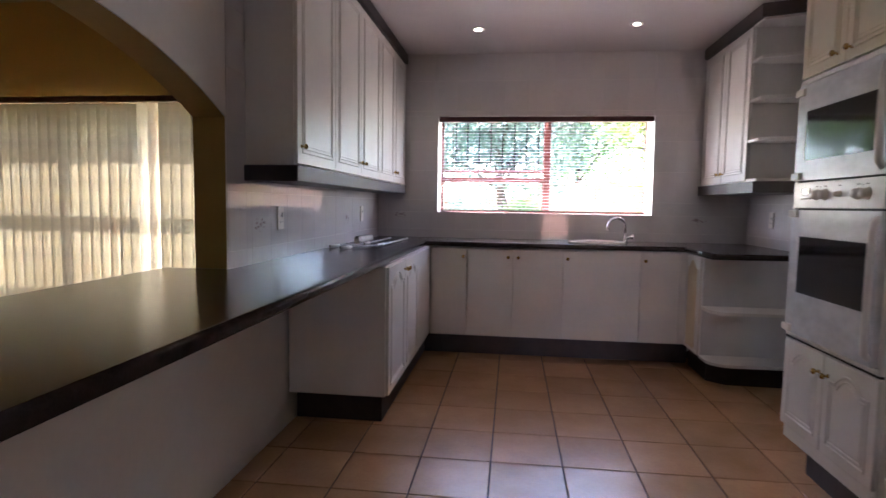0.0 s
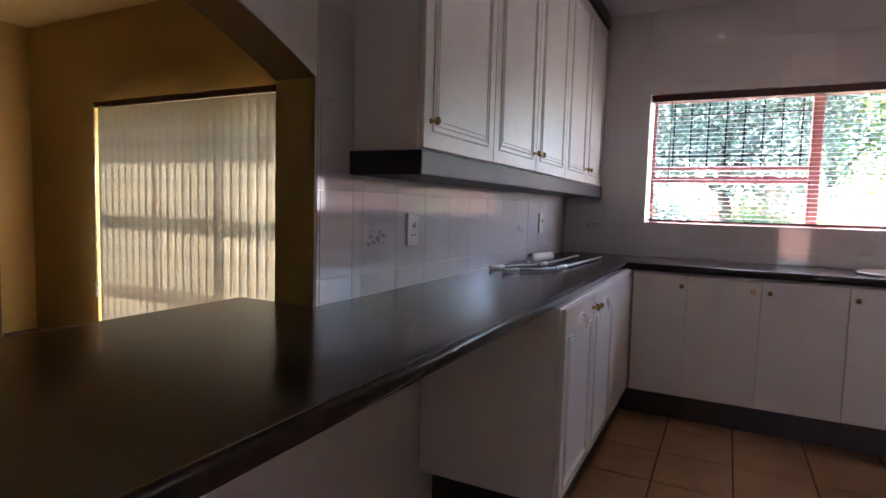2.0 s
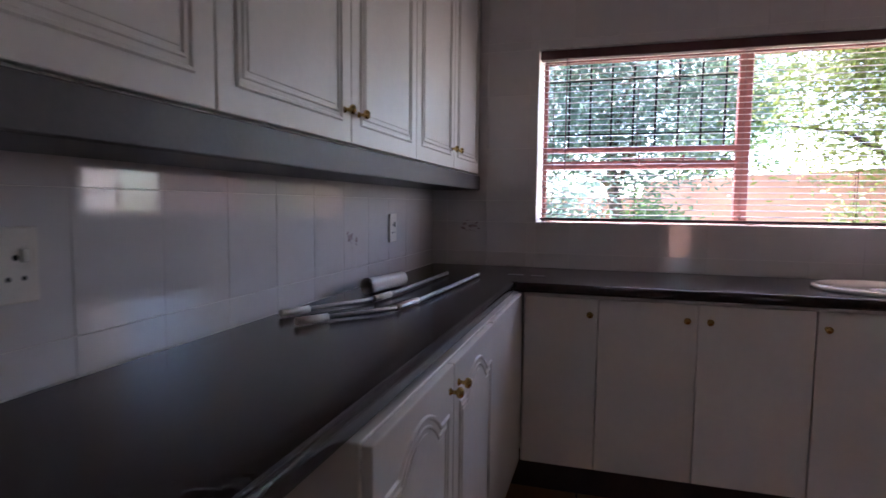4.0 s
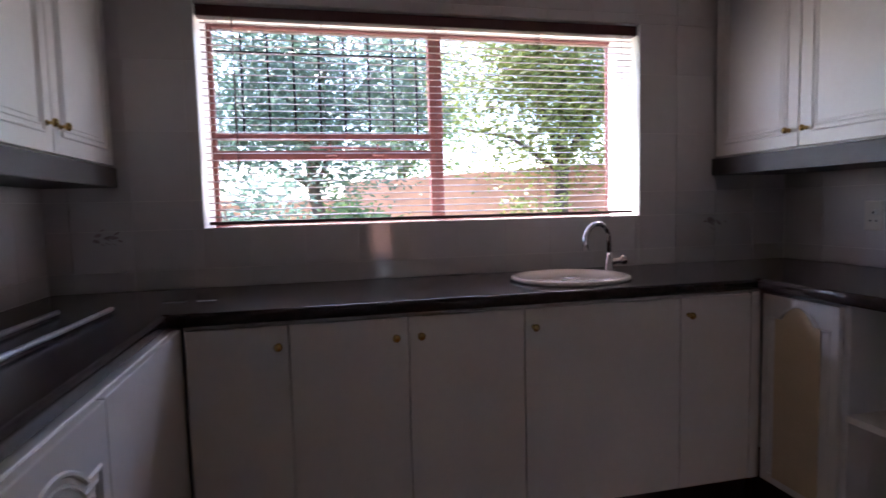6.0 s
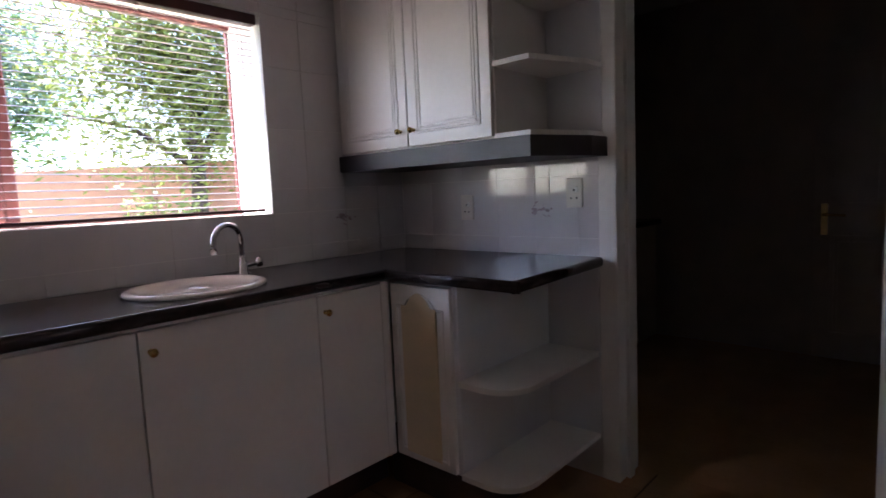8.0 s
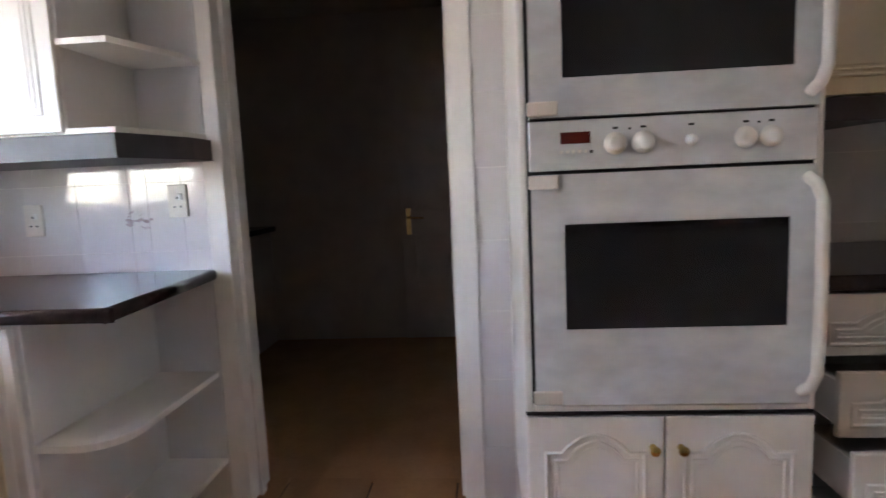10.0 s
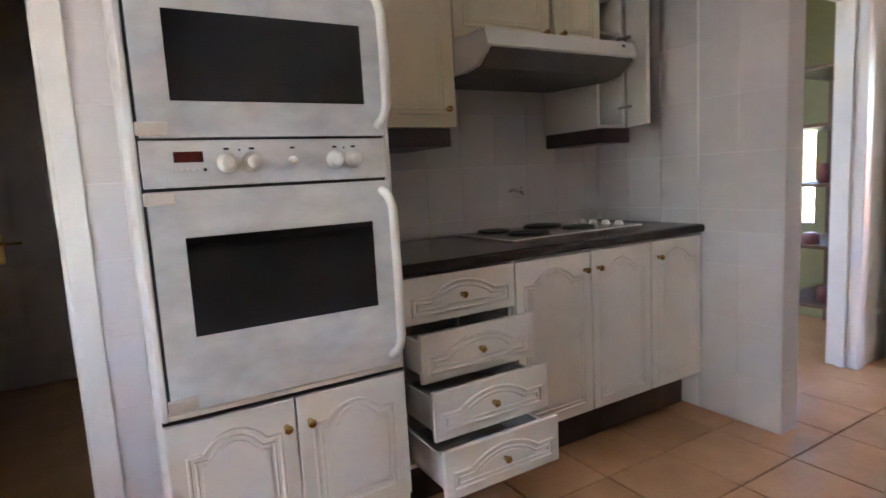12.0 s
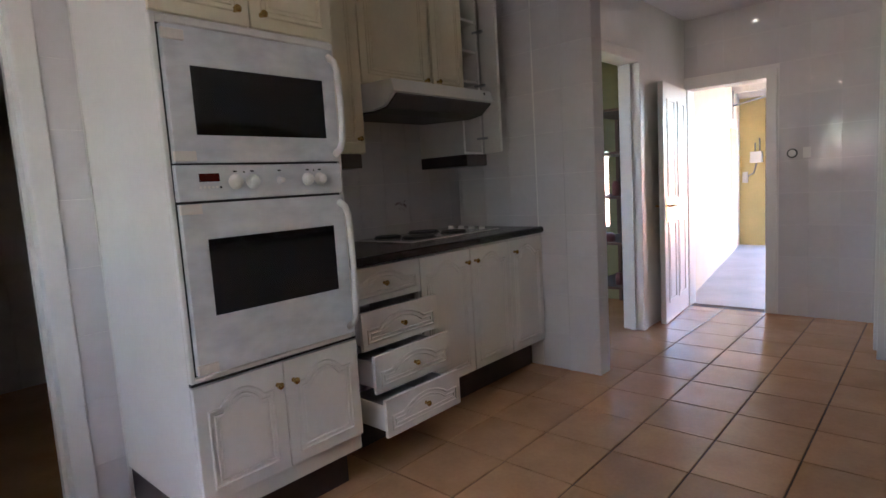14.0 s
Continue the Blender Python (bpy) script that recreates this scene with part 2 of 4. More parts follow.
wall_pantry = wall("wall_pantry", [((1.21, -0.72 - 0.95, -0.1), (1.35, -0.72, 2.6)), ((1.21, -0.72, 2.02), (1.35, 0.26, 2.6)), ((1.21, 0.08, -0.1), (1.35, 0.26, 2.02))], M_WHITE, "plain wall with the pantry doorway")
wall_south = wall("wall_south", [((WX - 0.14, SY - 0.14, -0.1), (0.56, SY, 2.6)), ((1.21, SY - 0.14, -0.1), (1.4, SY, 2.6)), ((0.56, SY - 0.14, 1.90), (1.21, SY, 2.6))], M_WHITE, "white tiled end wall with a doorway")
ceiling = structure("ceiling", Shape().box((WX - 0.13, SY - 0.13, CH), (HX + 0.14, NY + 0.2, CH + 0.12)), M_CEIL, "glossy off-white painted kitchen ceiling")

# dining room beyond the arch
dining_floor = structure("floor_dining", Shape().box((-5.35, -1.8, -0.12), (WX - 0.136, 3.8, -0.002)), M_WOOD, "dark dining room floor", "floor")
wall_dn = wall("wall_dining_north", [((-5.35, 3.6, -0.1), (-4.36, 3.8, 2.5)), ((-1.85, 3.6, -0.1), (WX - 0.136, 3.8, 2.5)), ((-4.36, 3.6, -0.1), (-1.85, 3.8, 0.22)), ((-4.36, 3.6, 1.84), (-1.85, 3.8, 2.5))], M_OCHRE, "ochre wall around the dining room window")
wall_dw = wall("wall_dining_west", [((-5.35, -1.8, -0.1), (-5.2, 3.6, 2.5))], M_OCHRE, "plain ochre dining room wall")
wall_ds = wall("wall_dining_south", [((-5.35, -1.95, -0.1), (WX - 0.136, -1.8, 2.5))], M_OCHRE, "plain ochre dining room wall")
wall_de = wall("wall_dining_east", [((WX - 0.14, 2.268, -0.1), (WX - 0.1355, 3.6, 2.5)), ((WX - 0.14, SY, -0.1), (WX - 0.1355, 0.11, 2.5))], M_OCHRE, "ochre back of the kitchen wall")
arch_lining = Shape()
av = arch_wall()
for (_, ya, za), (_, yb, zb) in zip(av[1:-1], av[2:-1]):
    arch_lining.quad((WX - 0.002, ya, za - 0.003), (WX - 0.139, ya, za - 0.003), (WX - 0.139, yb, zb - 0.003), (WX - 0.002, yb, zb - 0.003))
arch_lining.box((WX - 0.002, 2.247, 0.9), (WX - 0.139, 2.2505, 1.52))
structure("trim_arch", arch_lining, M_OCHRE, "ochre painted underside of the arch", "trim")
s = Shape().prism([(WX - 0.1355, y, z) for _, y, z in av], (-0.004, 0, 0))
structure("wall_dining_arch", s, M_OCHRE, "ochre dining side of the arch wall", "wall")
structure("ceiling_dining", Shape().box((-5.35, -1.95, 2.5), (WX - 0.136, 3.8, 2.62)), M_OCEIL, "yellowish dining room ceiling", "ceiling")
structure("baseboard_dining", Shape().box((-5.198, -1.8, 0), (-5.18, 2.4, 0.09), 0.003).box((-5.198, 3.36, 0), (-5.18, 3.6, 0.09), 0.003).box((-5.2, 3.582, 0), (-1.31, 3.598, 0.09), 0.003), M_WOOD, "dark wooden baseboard", "baseboard")

# dark utility room through the doorway
structure("floor_utility", Shape().box((EX + 0.15, 1.8, -0.12), (4.3, 5.3, -0.004)), M_FLOOR, "brown tiled utility room floor", "floor")
wall("wall_utility", [((4.15, 1.8, -0.1), (4.3, 5.3, 2.6)), ((HX + 0.15, 1.7, -0.1), (4.3, 1.8, 2.6)), ((HX, 5.161, -0.1), (4.3, 5.3, 2.6))], M_UTIL, "unlit brown utility room walls")
structure("ceiling_utility", Shape().box((EX + 0.15, 1.7, CH), (4.3, 5.3, CH + 0.1)), M_UTIL, "dim utility room ceiling", "ceiling")

# pantry behind the pier
structure("floor_pantry", Shape().box((1.21, -1.8, -0.12), (2.7, 0.26, -0.004)), M_FLOOR, "tiled pantry floor", "floor")
wall("wall_pantry_back", [((2.55, -1.8, -0.1), (2.7, 0.26, 2.6)), ((1.4, -1.8, -0.1), (1.92, -1.67, 2.6)), ((2.06, -1.8, -0.1), (2.55, -1.67, 2.6)), ((1.92, -1.8, -0.1), (2.06, -1.67, 0.70)), ((1.92, -1.8, 1.42), (2.06, -1.67, 2.6))], M_GREEN, "green-yellow pantry wall with a narrow window")
structure("ceiling_pantry", Shape().box((1.21, -1.8, CH), (2.7, 0.26, CH + 0.1)), M_GREEN, "pantry ceiling", "ceiling")

# covered passage outside the end door
structure("floor_passage", Shape().box((-3.0, -7.6, -0.2), (2.6, SY - 0.14, -0.015), 0.004), M_CONC, "smooth grey screed floor of the covered passage", "floor")
s = Shape().prism([(1.27, SY - 0.14, -0.1), (1.92, -6.25, -0.1), (2.1, -6.25, -0.1), (1.45, SY - 0.14, -0.1)], (0, 0, 2.6))
structure("wall_passage", s, M_PLASTER, "sunlit cream plastered passage wall", "wall")
structure("wall_passage_end", Shape().box((1.53, -6.4, -0.1), (2.1, -6.25, 2.5)).box((0.2, -6.4, 2.05), (1.53, -6.25, 2.5)), M_YELLOW, "yellow plastered wall at the end of the passage", "wall")
# roof extended west beyond view, to keep the sun off wall and floor
s = Shape().box((-3.0, -6.4, 2.32), (2.2, SY - 0.14, 2.40))
for k in range(6):
    s.box((-3.0, -2.3 - 0.75 * k, 2.22), (2.0, -2.36 - 0.75 * k, 2.32))
structure("ceiling_passage", s, M_WHITE, "white boarded passage roof with beams, widened west to block sun", "ceiling")


def casing(name, x0, x1, y0, y1, z, w=0.075, along="y", label="white painted door frame"):
    """A door frame lining an opening through a wall between x0 and x1 (along y) or y0 and y1 (along x)."""
    s = Shape()
    if along == "y":
        s.box((x0 - 0.014, y0 - w + 0.03, 0), (x1 + 0.012, y0 + 0.03, z + 0.03), 0.006, 2)
        s.box((x0 - 0.014, y1 - 0.03, 0), (x1 + 0.012, y1 + w - 0.03, z + 0.03), 0.006, 2)
        s.box((x0 - 0.0142, y0 - w + 0.03, z - 0.03), (x1 + 0.0122, y1 + w - 0.03, z + w - 0.03), 0.006, 2)
        s.box((x0 + 0.05, y0 + 0.031, 0), (x0 + 0.09, y0 + 0.045, z - 0.03)).box((x0 + 0.05, y1 - 0.045, 0), (x0 + 0.09, y1 - 0.031, z - 0.03))
    else:
        s.box((x0 - w + 0.03, y0 - 0.012, 0), (x0 + 0.03, y1 + 0.014, z + 0.03), 0.006, 2)
        s.box((x1 - 0.03, y0 - 0.012, 0), (x1 + w - 0.03, y1 + 0.014, z + 0.03), 0.006, 2)
        s.box((x0 - w + 0.03, y0 - 0.0122, z - 0.03), (x1 + w - 0.03, y1 + 0.0142, z + w - 0.03), 0.006, 2)
    return structure(name, s, M_WHITE, label, "door frame")


casing("door_frame_1", EX, EX + 0.15, 2.86, 3.725, 2.06)
casing("door_frame_2", 1.21, 1.35, -0.72, 0.08, 2.02)
casing("door_frame_3", 0.56, 1.21, SY - 0.14, SY, 1.90, along="x")


# ---- windows and blinds ----
def kitchen_window():
    w = tagged(thing("window", (0.24, NY + 0.27, 1.11), "steel kitchen window painted red-brown with burglar bars", "window"), kind="structure")
    y0, y1 = NY + 0.25, NY + 0.285
    s = Shape().box((-0.65, y0, 1.112), (-0.63, y1, 1.93), 0.003).box((1.122, y0 + 0.02, 1.135), (1.13, y1, 1.916)).box((-0.63, y0, 1.112), (1.13, y1, 1.135), 0.003).box((-0.63, y0, 1.916), (1.13, y1, 1.93), 0.003)
    s.box((0.255, y0 - 0.006, 1.135), (0.315, y1, 1.916), 0.004).box((-0.63, y0 - 0.004, 1.385), (0.255, y1, 1.425), 0.004).box((-0.63, y0 - 0.005, 1.47), (0.255, y1, 1.495), 0.003)
    part("frame", s, M_REDWOOD, w)
    for a, b in (((-0.63, 1.135), (0.255, 1.385)), ((-0.63, 1.495), (0.255, 1.916)), ((0.315, 1.135), (1.122, 1.916))):
        g = part("pane", Shape().box((a[0], y0 + 0.016, a[1]), (b[0], y0 + 0.02, b[1])), M_PANE, w)
        g.visible_shadow = False
    for k in range(8):
        x = -0.53 + 0.105 * k
        part("burglar_bar", Shape().box((x, y1 + 0.012, 1.495), (x + 0.009, y1 + 0.02, 1.916)), M_BLACK, w, "dark steel burglar bar")
    for z in (1.83, 1.56):
        part("burglar_bar", Shape().box((-0.63, y1 + 0.003, z), (0.255, y1 + 0.012, z + 0.006)), M_BLACK, w, "dark steel burglar bar")
    s = Shape()
    for x in (-0.2, 0.0):
        s.box((x, y0 - 0.02, 1.40), (x + 0.05, y0 - 0.004, 1.415), 0.003).box((x + 0.018, y0 - 0.03, 1.40), (x + 0.028, y0 - 0.02, 1.45), 0.002)
    s.tube([(-0.26, y0 - 0.02, 1.435), (0.08, y0 - 0.02, 1.43)], 0.005)
    part("window_stay", s, M_REDWOOD, w)
    structure("trim_sill", Shape().box((-0.648, NY + 0.001, 1.1125), (1.128, NY + 0.25, 1.118)), M_CERAMIC, "white tiled window sill", "sill")


kitchen_window()


def venetian():
    b = thing("venetian_blind", (0.24, NY + 0.045, 1.12), "brown slatted venetian blind hanging lowered and open in the window", "blind")
    y = NY + 0.04
    part("headrail", Shape().box((-0.645, y - 0.025, 1.885), (1.125, y + 0.025, 1.926), 0.004, 2), M_RAIL, b)
    part("bottom_rail", Shape().box((-0.635, y - 0.012, 1.128), (1.115, y + 0.012, 1.140), 0.003, 2), M_RAIL, b)
    me = None
    n = 28
    for k in range(n):
        z = 1.158 + k * (1.868 - 1.158) / (n - 1)
        if me is None:
            s = Shape()
            prof = [(-0.0125, -0.0012), (-0.005, 0.0008), (0.005, 0.0008), (0.0125, -0.0012)]
            s.prism([(-0.635, p, q) for p, q in prof] + [(-0.635, p, q - 0.0006) for p, q in prof[::-1]], (1.75, 0, 0))
            s.move(Matrix.Rotation(radians(7), 4, "X"))
            o = part("slat", s, M_SLAT)
            me = o.data
            o.parent = b
        else:
            o = new("slat", me)
            o.parent = b
        o.location = (-b.location.x, y - b.location.y, z - b.location.z)
        o.rotation_euler = (random.uniform(-0.03, 0.03), random.uniform(-0.0009, 0.0009), 0)
    for x in (-0.58, -0.2, 0.24, 0.68, 1.06):
        for q in (-0.0135, 0.0135):
            part("cord", Shape().tube([(x, y + q, 1.14), (x, y + q, 1.89)], 0.0011, 4), M_RAIL, b)
    part("wand", Shape().tube([(-0.52, y - 0.03, 1.33), (-0.52, y - 0.03, 1.89)], 0.0025, 6), M_RAIL, b)


venetian()


def dining_window():
    w = tagged(thing("window", (-3.1, 3.72, 0.22), "white steel dining window with glazing bars behind blinds", "window"), kind="structure")
    s = Shape()
    for x in (-4.36, -3.75, -3.14, -2.53, -1.90):
        s.box((x, 3.70, 0.22), (x + 0.05, 3.74, 1.84), 0.004)
    for z in (0.22, 0.78, 1.27, 1.79):
        s.box((-4.36, 3.702, z), (-1.85, 3.738, z + 0.05), 0.004)
    part("frame", s, M_REDWOOD, w)
    g = part("pane", Shape().box((-4.33, 3.716, 0.25), (-1.87, 3.72, 1.82)), M_PANE, w)
    g.visible_shadow = False
    b = thing("vertical_blind", (-3.1, 3.56, 1.85), "cream fabric vertical blind hanging nearly closed", "blind")
    part("rail", Shape().box((-4.27, 3.53, 1.82), (-1.80, 3.575, 1.86), 0.004, 2), M_WOOD, b)
    me = None
    for k in range(33):
        x = -4.20 + 0.0735 * k
        if me is None:
            s = Shape()
            pr = [(-0.0405, 0.0), (-0.018, 0.002), (0.018, 0.002), (0.0405, 0.0)]
            s.prism([(p, q, -1.56) for p, q in pr] + [(p, q + 0.0008, -1.56) for p, q in pr[::-1]], (0, 0, 1.56))
            o = part("slat", s, M_VSLAT)
            me = o.data
        else:
            o = new("slat", me)
        o.parent = b
        o.location = (x - b.location.x, 3.552 - b.location.y, 1.818 - b.location.z)
        turn = 8 if k % 11 < 7 else 12
        o.rotation_euler = (0, 0, radians(turn + random.uniform(-3, 3) + (30 if k in (24, 25, 30) else 0)))
    part("cord", Shape().tube([(-4.24, 3.52, 0.5), (-4.24, 3.52, 1.83)], 0.004, 6).tube([(-4.24, 3.52, 0.45), (-4.24, 3.52, 0.56)], 0.011, 8), M_PLASTIC, b)


dining_window()


# ---- cabinet doors ----
def frame_of(origin, u, n):
    """Matrix of a front: x runs along u, y up, z out along n."""
    u, n = Vector(u), Vector(n)
    m = Matrix((u, (0, 0, 1), n)).transposed().to_4x4()
    m.translation = origin
    return m


def outline(w, h, inset, arch, bottom=None):
    """A panel line with a cathedral top."""
    b = inset if bottom is None else bottom
    pts = [(inset, b), (w - inset, b)]
    if not arch:
        return pts + [(w - inset, h - inset), (inset, h - inset)]
    sh, top = h - inset - arch, h - inset
    a, c = inset + (w - 2 * inset) * 0.16, w - inset - (w - 2 * inset) * 0.16
    pts.append((w - inset, sh))
    for k in range(13):
        q = k / 12
        pts.append((c + (a - c) * q, sh + arch * math.sin(math.pi * q) ** 0.8))
    return pts + [(inset, sh)]


def ridge(s, pts, m, half=0.005, high=0.0045, z=0.0):
    """A closed moulded line on a front."""
    k = len(pts)
    rings = []
    for i in range(k):
        p, a, b = Vector(pts[i]), Vector(pts[i - 1]), Vector(pts[(i + 1) % k])
        d1, d2 = (p - a).normalized(), (b - p).normalized()
        n1, n2 = Vector((-d1.y, d1.x)), Vector((-d2.y, d2.x))
        o = (n1 + n2)
        o = o / max(0.5, o.dot(n1)) if o.length > 1e-6 else n1
        rings.append([s.bm.verts.new(m @ Vector((p.x + o.x * q, p.y + o.y * q, z + hh))) for q, hh in ((-half, -0.001), (-half * 0.4, high), (half * 0.4, high), (half, -0.001))])
    for i in range(k):
        a, b = rings[i], rings[(i + 1) % k]
        for j in range(3):
            s.bm.faces.new((a[j], a[j + 1], b[j + 1], b[j]))


def knob(parent, p, n, material=None, size=1.0):
    s = Shape().lathe(p, n, [(0, 0.008 * size), (0.003, 0.008 * size), (0.005, 0.0045 * size), (0.014 * size, 0.0045 * size), (0.018 * size, 0.011 * size), (0.024 * size, 0.0125 * size), (0.029 * size, 0.009 * size), (0.031 * size, 0.002)], 14)
    return part("knob", s, material or M_BRASS, parent, "small round brass knob")


def front(parent, origin, u, n, w, h, arch=0.0, relief=True, inset=0.055, knob_at=None, material=M_WHITE, name="door", thick=0.018, double=True):
    """A cabinet door or drawer front: origin is its lower corner on the carcass."""
    m = frame_of(origin, u, n)
    s = Shape()
    g = 0.0015
    r = bmesh.ops.create_cube(s.bm, size=1)
    for v in r["verts"]:
        v.co = m @ Vector((g + (v.co.x + 0.5) * (w - 2 * g), g + (v.co.y + 0.5) * (h - 2 * g), (v.co.z + 0.5) * thick))
    bmesh.ops.bevel(s.bm, geom=list({e for v in r["verts"] for e in v.link_edges}), offset=0.003, segments=2, affect="EDGES", profile=0.5)
    if relief:
        ridge(s, outline(w, h, inset, arch), m, 0.006, 0.0045, thick)
        if double:
            ridge(s, outline(w, h, inset + 0.017, arch), m, 0.0045, 0.0035, thick)
            face = [m @ Vector((x, y, thick - 0.004)) for x, y in outline(w, h, inset + 0.028, arch)]
            s.prism(face, Vector(n) * 0.0065, 0.002)
    d = part(name, s, material, parent)
    if knob_at:
        knob(d, m @ Vector((knob_at[0], knob_at[1], thick)), n)
    return d


E_, W_, S_ = (1, 0, 0), (-1, 0, 0), (0, -1, 0)


# ---- west run ----
def upper_west():
    c = thing("wall_cabinet", (WX, 3.6, 1.335), "white wall cabinet row with panelled doors and brass knobs", "cabinet")
    part("body", Shape().box((WX + 0.001, 2.42, 1.34), (-0.95, NY - 0.008, 2.36), 0.002), M_WHITE, c)
    edges = [2.42, 2.94, 3.44, 3.93, 4.40, 4.855]
    ks = [0.038, 0.46, 0.04, 0.43, 0.04]
    for k, (a, b) in enumerate(zip(edges, edges[1:])):
        front(c, (-0.95, a, 1.345), (0, 1, 0), E_, b - a, 1.01, 0.0, knob_at=(ks[k], 0.078))
    part("pelmet", Shape().box((WX + 0.001, 2.40, 1.270), (-0.925, NY - 0.008, 1.339), 0.004, 2), M_PELMET, c, "dark veneered pelmet strip")
    part("cornice", Shape().box((WX + 0.001, 2.40, 2.361), (-0.915, NY - 0.008, CH), 0.006, 2), M_DARK, c, "dark cornice strip")


upper_west()


def base_west():
    c = thing("base_cabinet", (-0.9, 3.5, 0), "white base cabinet with arched panel doors under the counter", "cabinet")
    part("body", Shape().box((WX + 0.009, 2.86, 0.175), (-0.642, NY - 0.008, 0.858), 0.002), M_WHITE, c)
    part("plinth", Shape().box((WX + 0.009, 2.97, 0.0), (-0.685, 4.47, 0.174), 0.002), M_DARK, c, "dark brown plinth")
    front(c, (-0.642, 2.865, 0.18), (0, 1, 0), E_, 0.44, 0.675, 0.055, inset=0.048, knob_at=(0.407, 0.622))
    front(c, (-0.642, 3.308, 0.18), (0, 1, 0), E_, 0.44, 0.675, 0.055, inset=0.048, knob_at=(0.033, 0.622))
    part("filler", Shape().box((-0.642, 3.752, 0.18), (-0.626, 4.318, 0.855), 0.002), M_WHITE, c)


base_west()


def edge_profile(top=0.9, thick=0.038, r=0.014):
    """Rounded front edge: (reach, height) from the underside up."""
    pts = [(-0.02, top - thick), (-r, top - thick)]
    for k in range(1, 6):
        a = -math.pi / 2 + math.pi / 2 * k / 5
        pts.append((-r + r * math.cos(a), top - thick + r + r * math.sin(a)))
    for k in range(0, 6):
        a = math.pi / 2 * k / 5
        pts.append((-r + r * math.cos(a), top - r + r * math.sin(a)))
    return pts + [(-0.02, top)]


def counter(name, slabs, edges, at, label):
    c = thing(name, at, label, "counter")
    s = Shape()
    for pts in slabs:
        s.prism([(x, y, 0.862) for x, y in pts], (0, 0, 0.038))
    part("slab", s, M_TOP, c)
    s = Shape()
    for (ax, ay), (bx, by), (nx, ny) in edges:
        pr = edge_profile()
        s.prism([(ax + nx * p, ay + ny * p, z) for p, z in pr], (bx - ax, by - ay, 0))
    for f in s.bm.faces:
        f.smooth = len(f.verts) == 4
    part("edge", s, M_TOP, c, "rounded front edge")
    return c


counter("worktop", [[(-0.67, -0.30), (-0.67, NY - 0.009), (WX + 0.009, NY - 0.009), (WX + 0.009, 2.243), (-1.43, 2.243), (-1.43, -0.30)],
                    [(-0.6695, 4.32), (1.25, 4.32), (1.25, NY - 0.009), (-0.6695, NY - 0.009)],
                    [(1.2505, 4.32), (1.25, 3.734), (EX - 0.008, 3.774), (EX - 0.008, NY - 0.009), (1.2505, NY - 0.009)]],
        [((-0.65, -0.30), (-0.65, 4.30), (1, 0)), ((-0.65, 4.30), (1.23, 4.30), (0, -1)), ((1.23, 3.714), (1.23, 4.30), (-1, 0)), ((1.232, 3.714), (EX - 0.008, 3.754), (0, -1)), ((-1.45, -0.30), (-1.45, 2.243), (-1, 0))], (0, NY - 0.3, 0.862),
        "dark brown laminate worktop running around the kitchen, with rounded edge")
structure("trim_joint", Shape().box((-0.72, 4.52, 0.9001), (-0.655, 4.545, 0.9016)).box((-0.62, 4.52, 0.9001), (-0.565, 4.535, 0.9016)), M_STEEL, "aluminium joint strips on the worktop", "trim")


def base_north():
    c = thing("base_cabinet", (0.3, 4.6, 0), "white flat-fronted base cabinet under the window worktop", "cabinet")
    part("body", Shape().box((-0.625, 4.338, 0.175), (1.28, NY - 0.008, 0.858), 0.002), M_WHITE, c)
    part("plinth", Shape().box((-0.684, 4.471, 0.0), (1.34, NY - 0.01, 0.174), 0.002), M_DARK, c, "dark brown plinth")
    edges = [-0.618, -0.34, 0.008, 0.381, 0.941, 1.222]
    ks = [0.25, 0.31, 0.038, 0.03, 0.03]
    for k, (a, b) in enumerate(zip(edges, edges[1:])):
        front(c, (a, 4.338, 0.18), (1, 0, 0), S_, b - a, 0.67, relief=False, knob_at=(ks[k], 0.61))
    part("filler", Shape().box((1.223, 4.322, 0.18), (1.262, 4.338, 0.855), 0.001), M_WHITE, c)


base_north()


def base_east():
    c = thing("base_cabinet", (1.55, 4.1, 0), "white base cabinet with an open rounded end shelf", "cabinet")
    part("body", Shape().box((1.282, 4.0, 0.175), (EX - 0.008, 4.30, 0.858), 0.002), M_INNER, c)
    front(c, (1.282, 4.318, 0.18), (0, -1, 0), W_, 0.30, 0.67, 0.05, inset=0.035, material=M_WHITE, double=False)
    # overlay on the white door that paints in light bounced off the floor
    part("panel", Shape().prism([(1.2625, 4.285 - x, 0.18 + y) for x, y in outline(0.235, 0.67, 0.03, 0.05)], (-0.004, 0, 0)), M_WARM_BOUNCE, c, "inset door panel coloured peach for warm floor bounce")

    def board(z, t):
        pts = [(EX - 0.008, 4.0), (1.272, 4.0), (1.272, 3.90)]
        for k in range(7):
            a = math.pi + math.pi / 2 * k / 6
            pts.append((1.40 + 0.128 * math.cos(a), 3.90 + 0.13 * math.sin(a)))
        pts.append((EX - 0.008, 3.775))
        return Shape().prism([(x, y, z) for x, y in pts], (0, 0, t), 0.002)

    part("shelf", board(0.505, 0.02), M_WHITE, c)
    part("shelf", board(0.168, 0.02), M_WHITE, c)
    part("back_panel", Shape().box((EX - 0.02, 3.77, 0.188), (EX - 0.008, 4.0, 0.86)), M_INNER, c)
    part("plinth", Shape().prism([(EX - 0.01, 4.44, 0), (1.341, 4.44, 0), (1.341, 4.05, 0), (1.44, 3.96, 0), (EX - 0.01, 3.95, 0)], (0, 0, 0.167)), M_DARK, c, "dark brown plinth")


base_east()


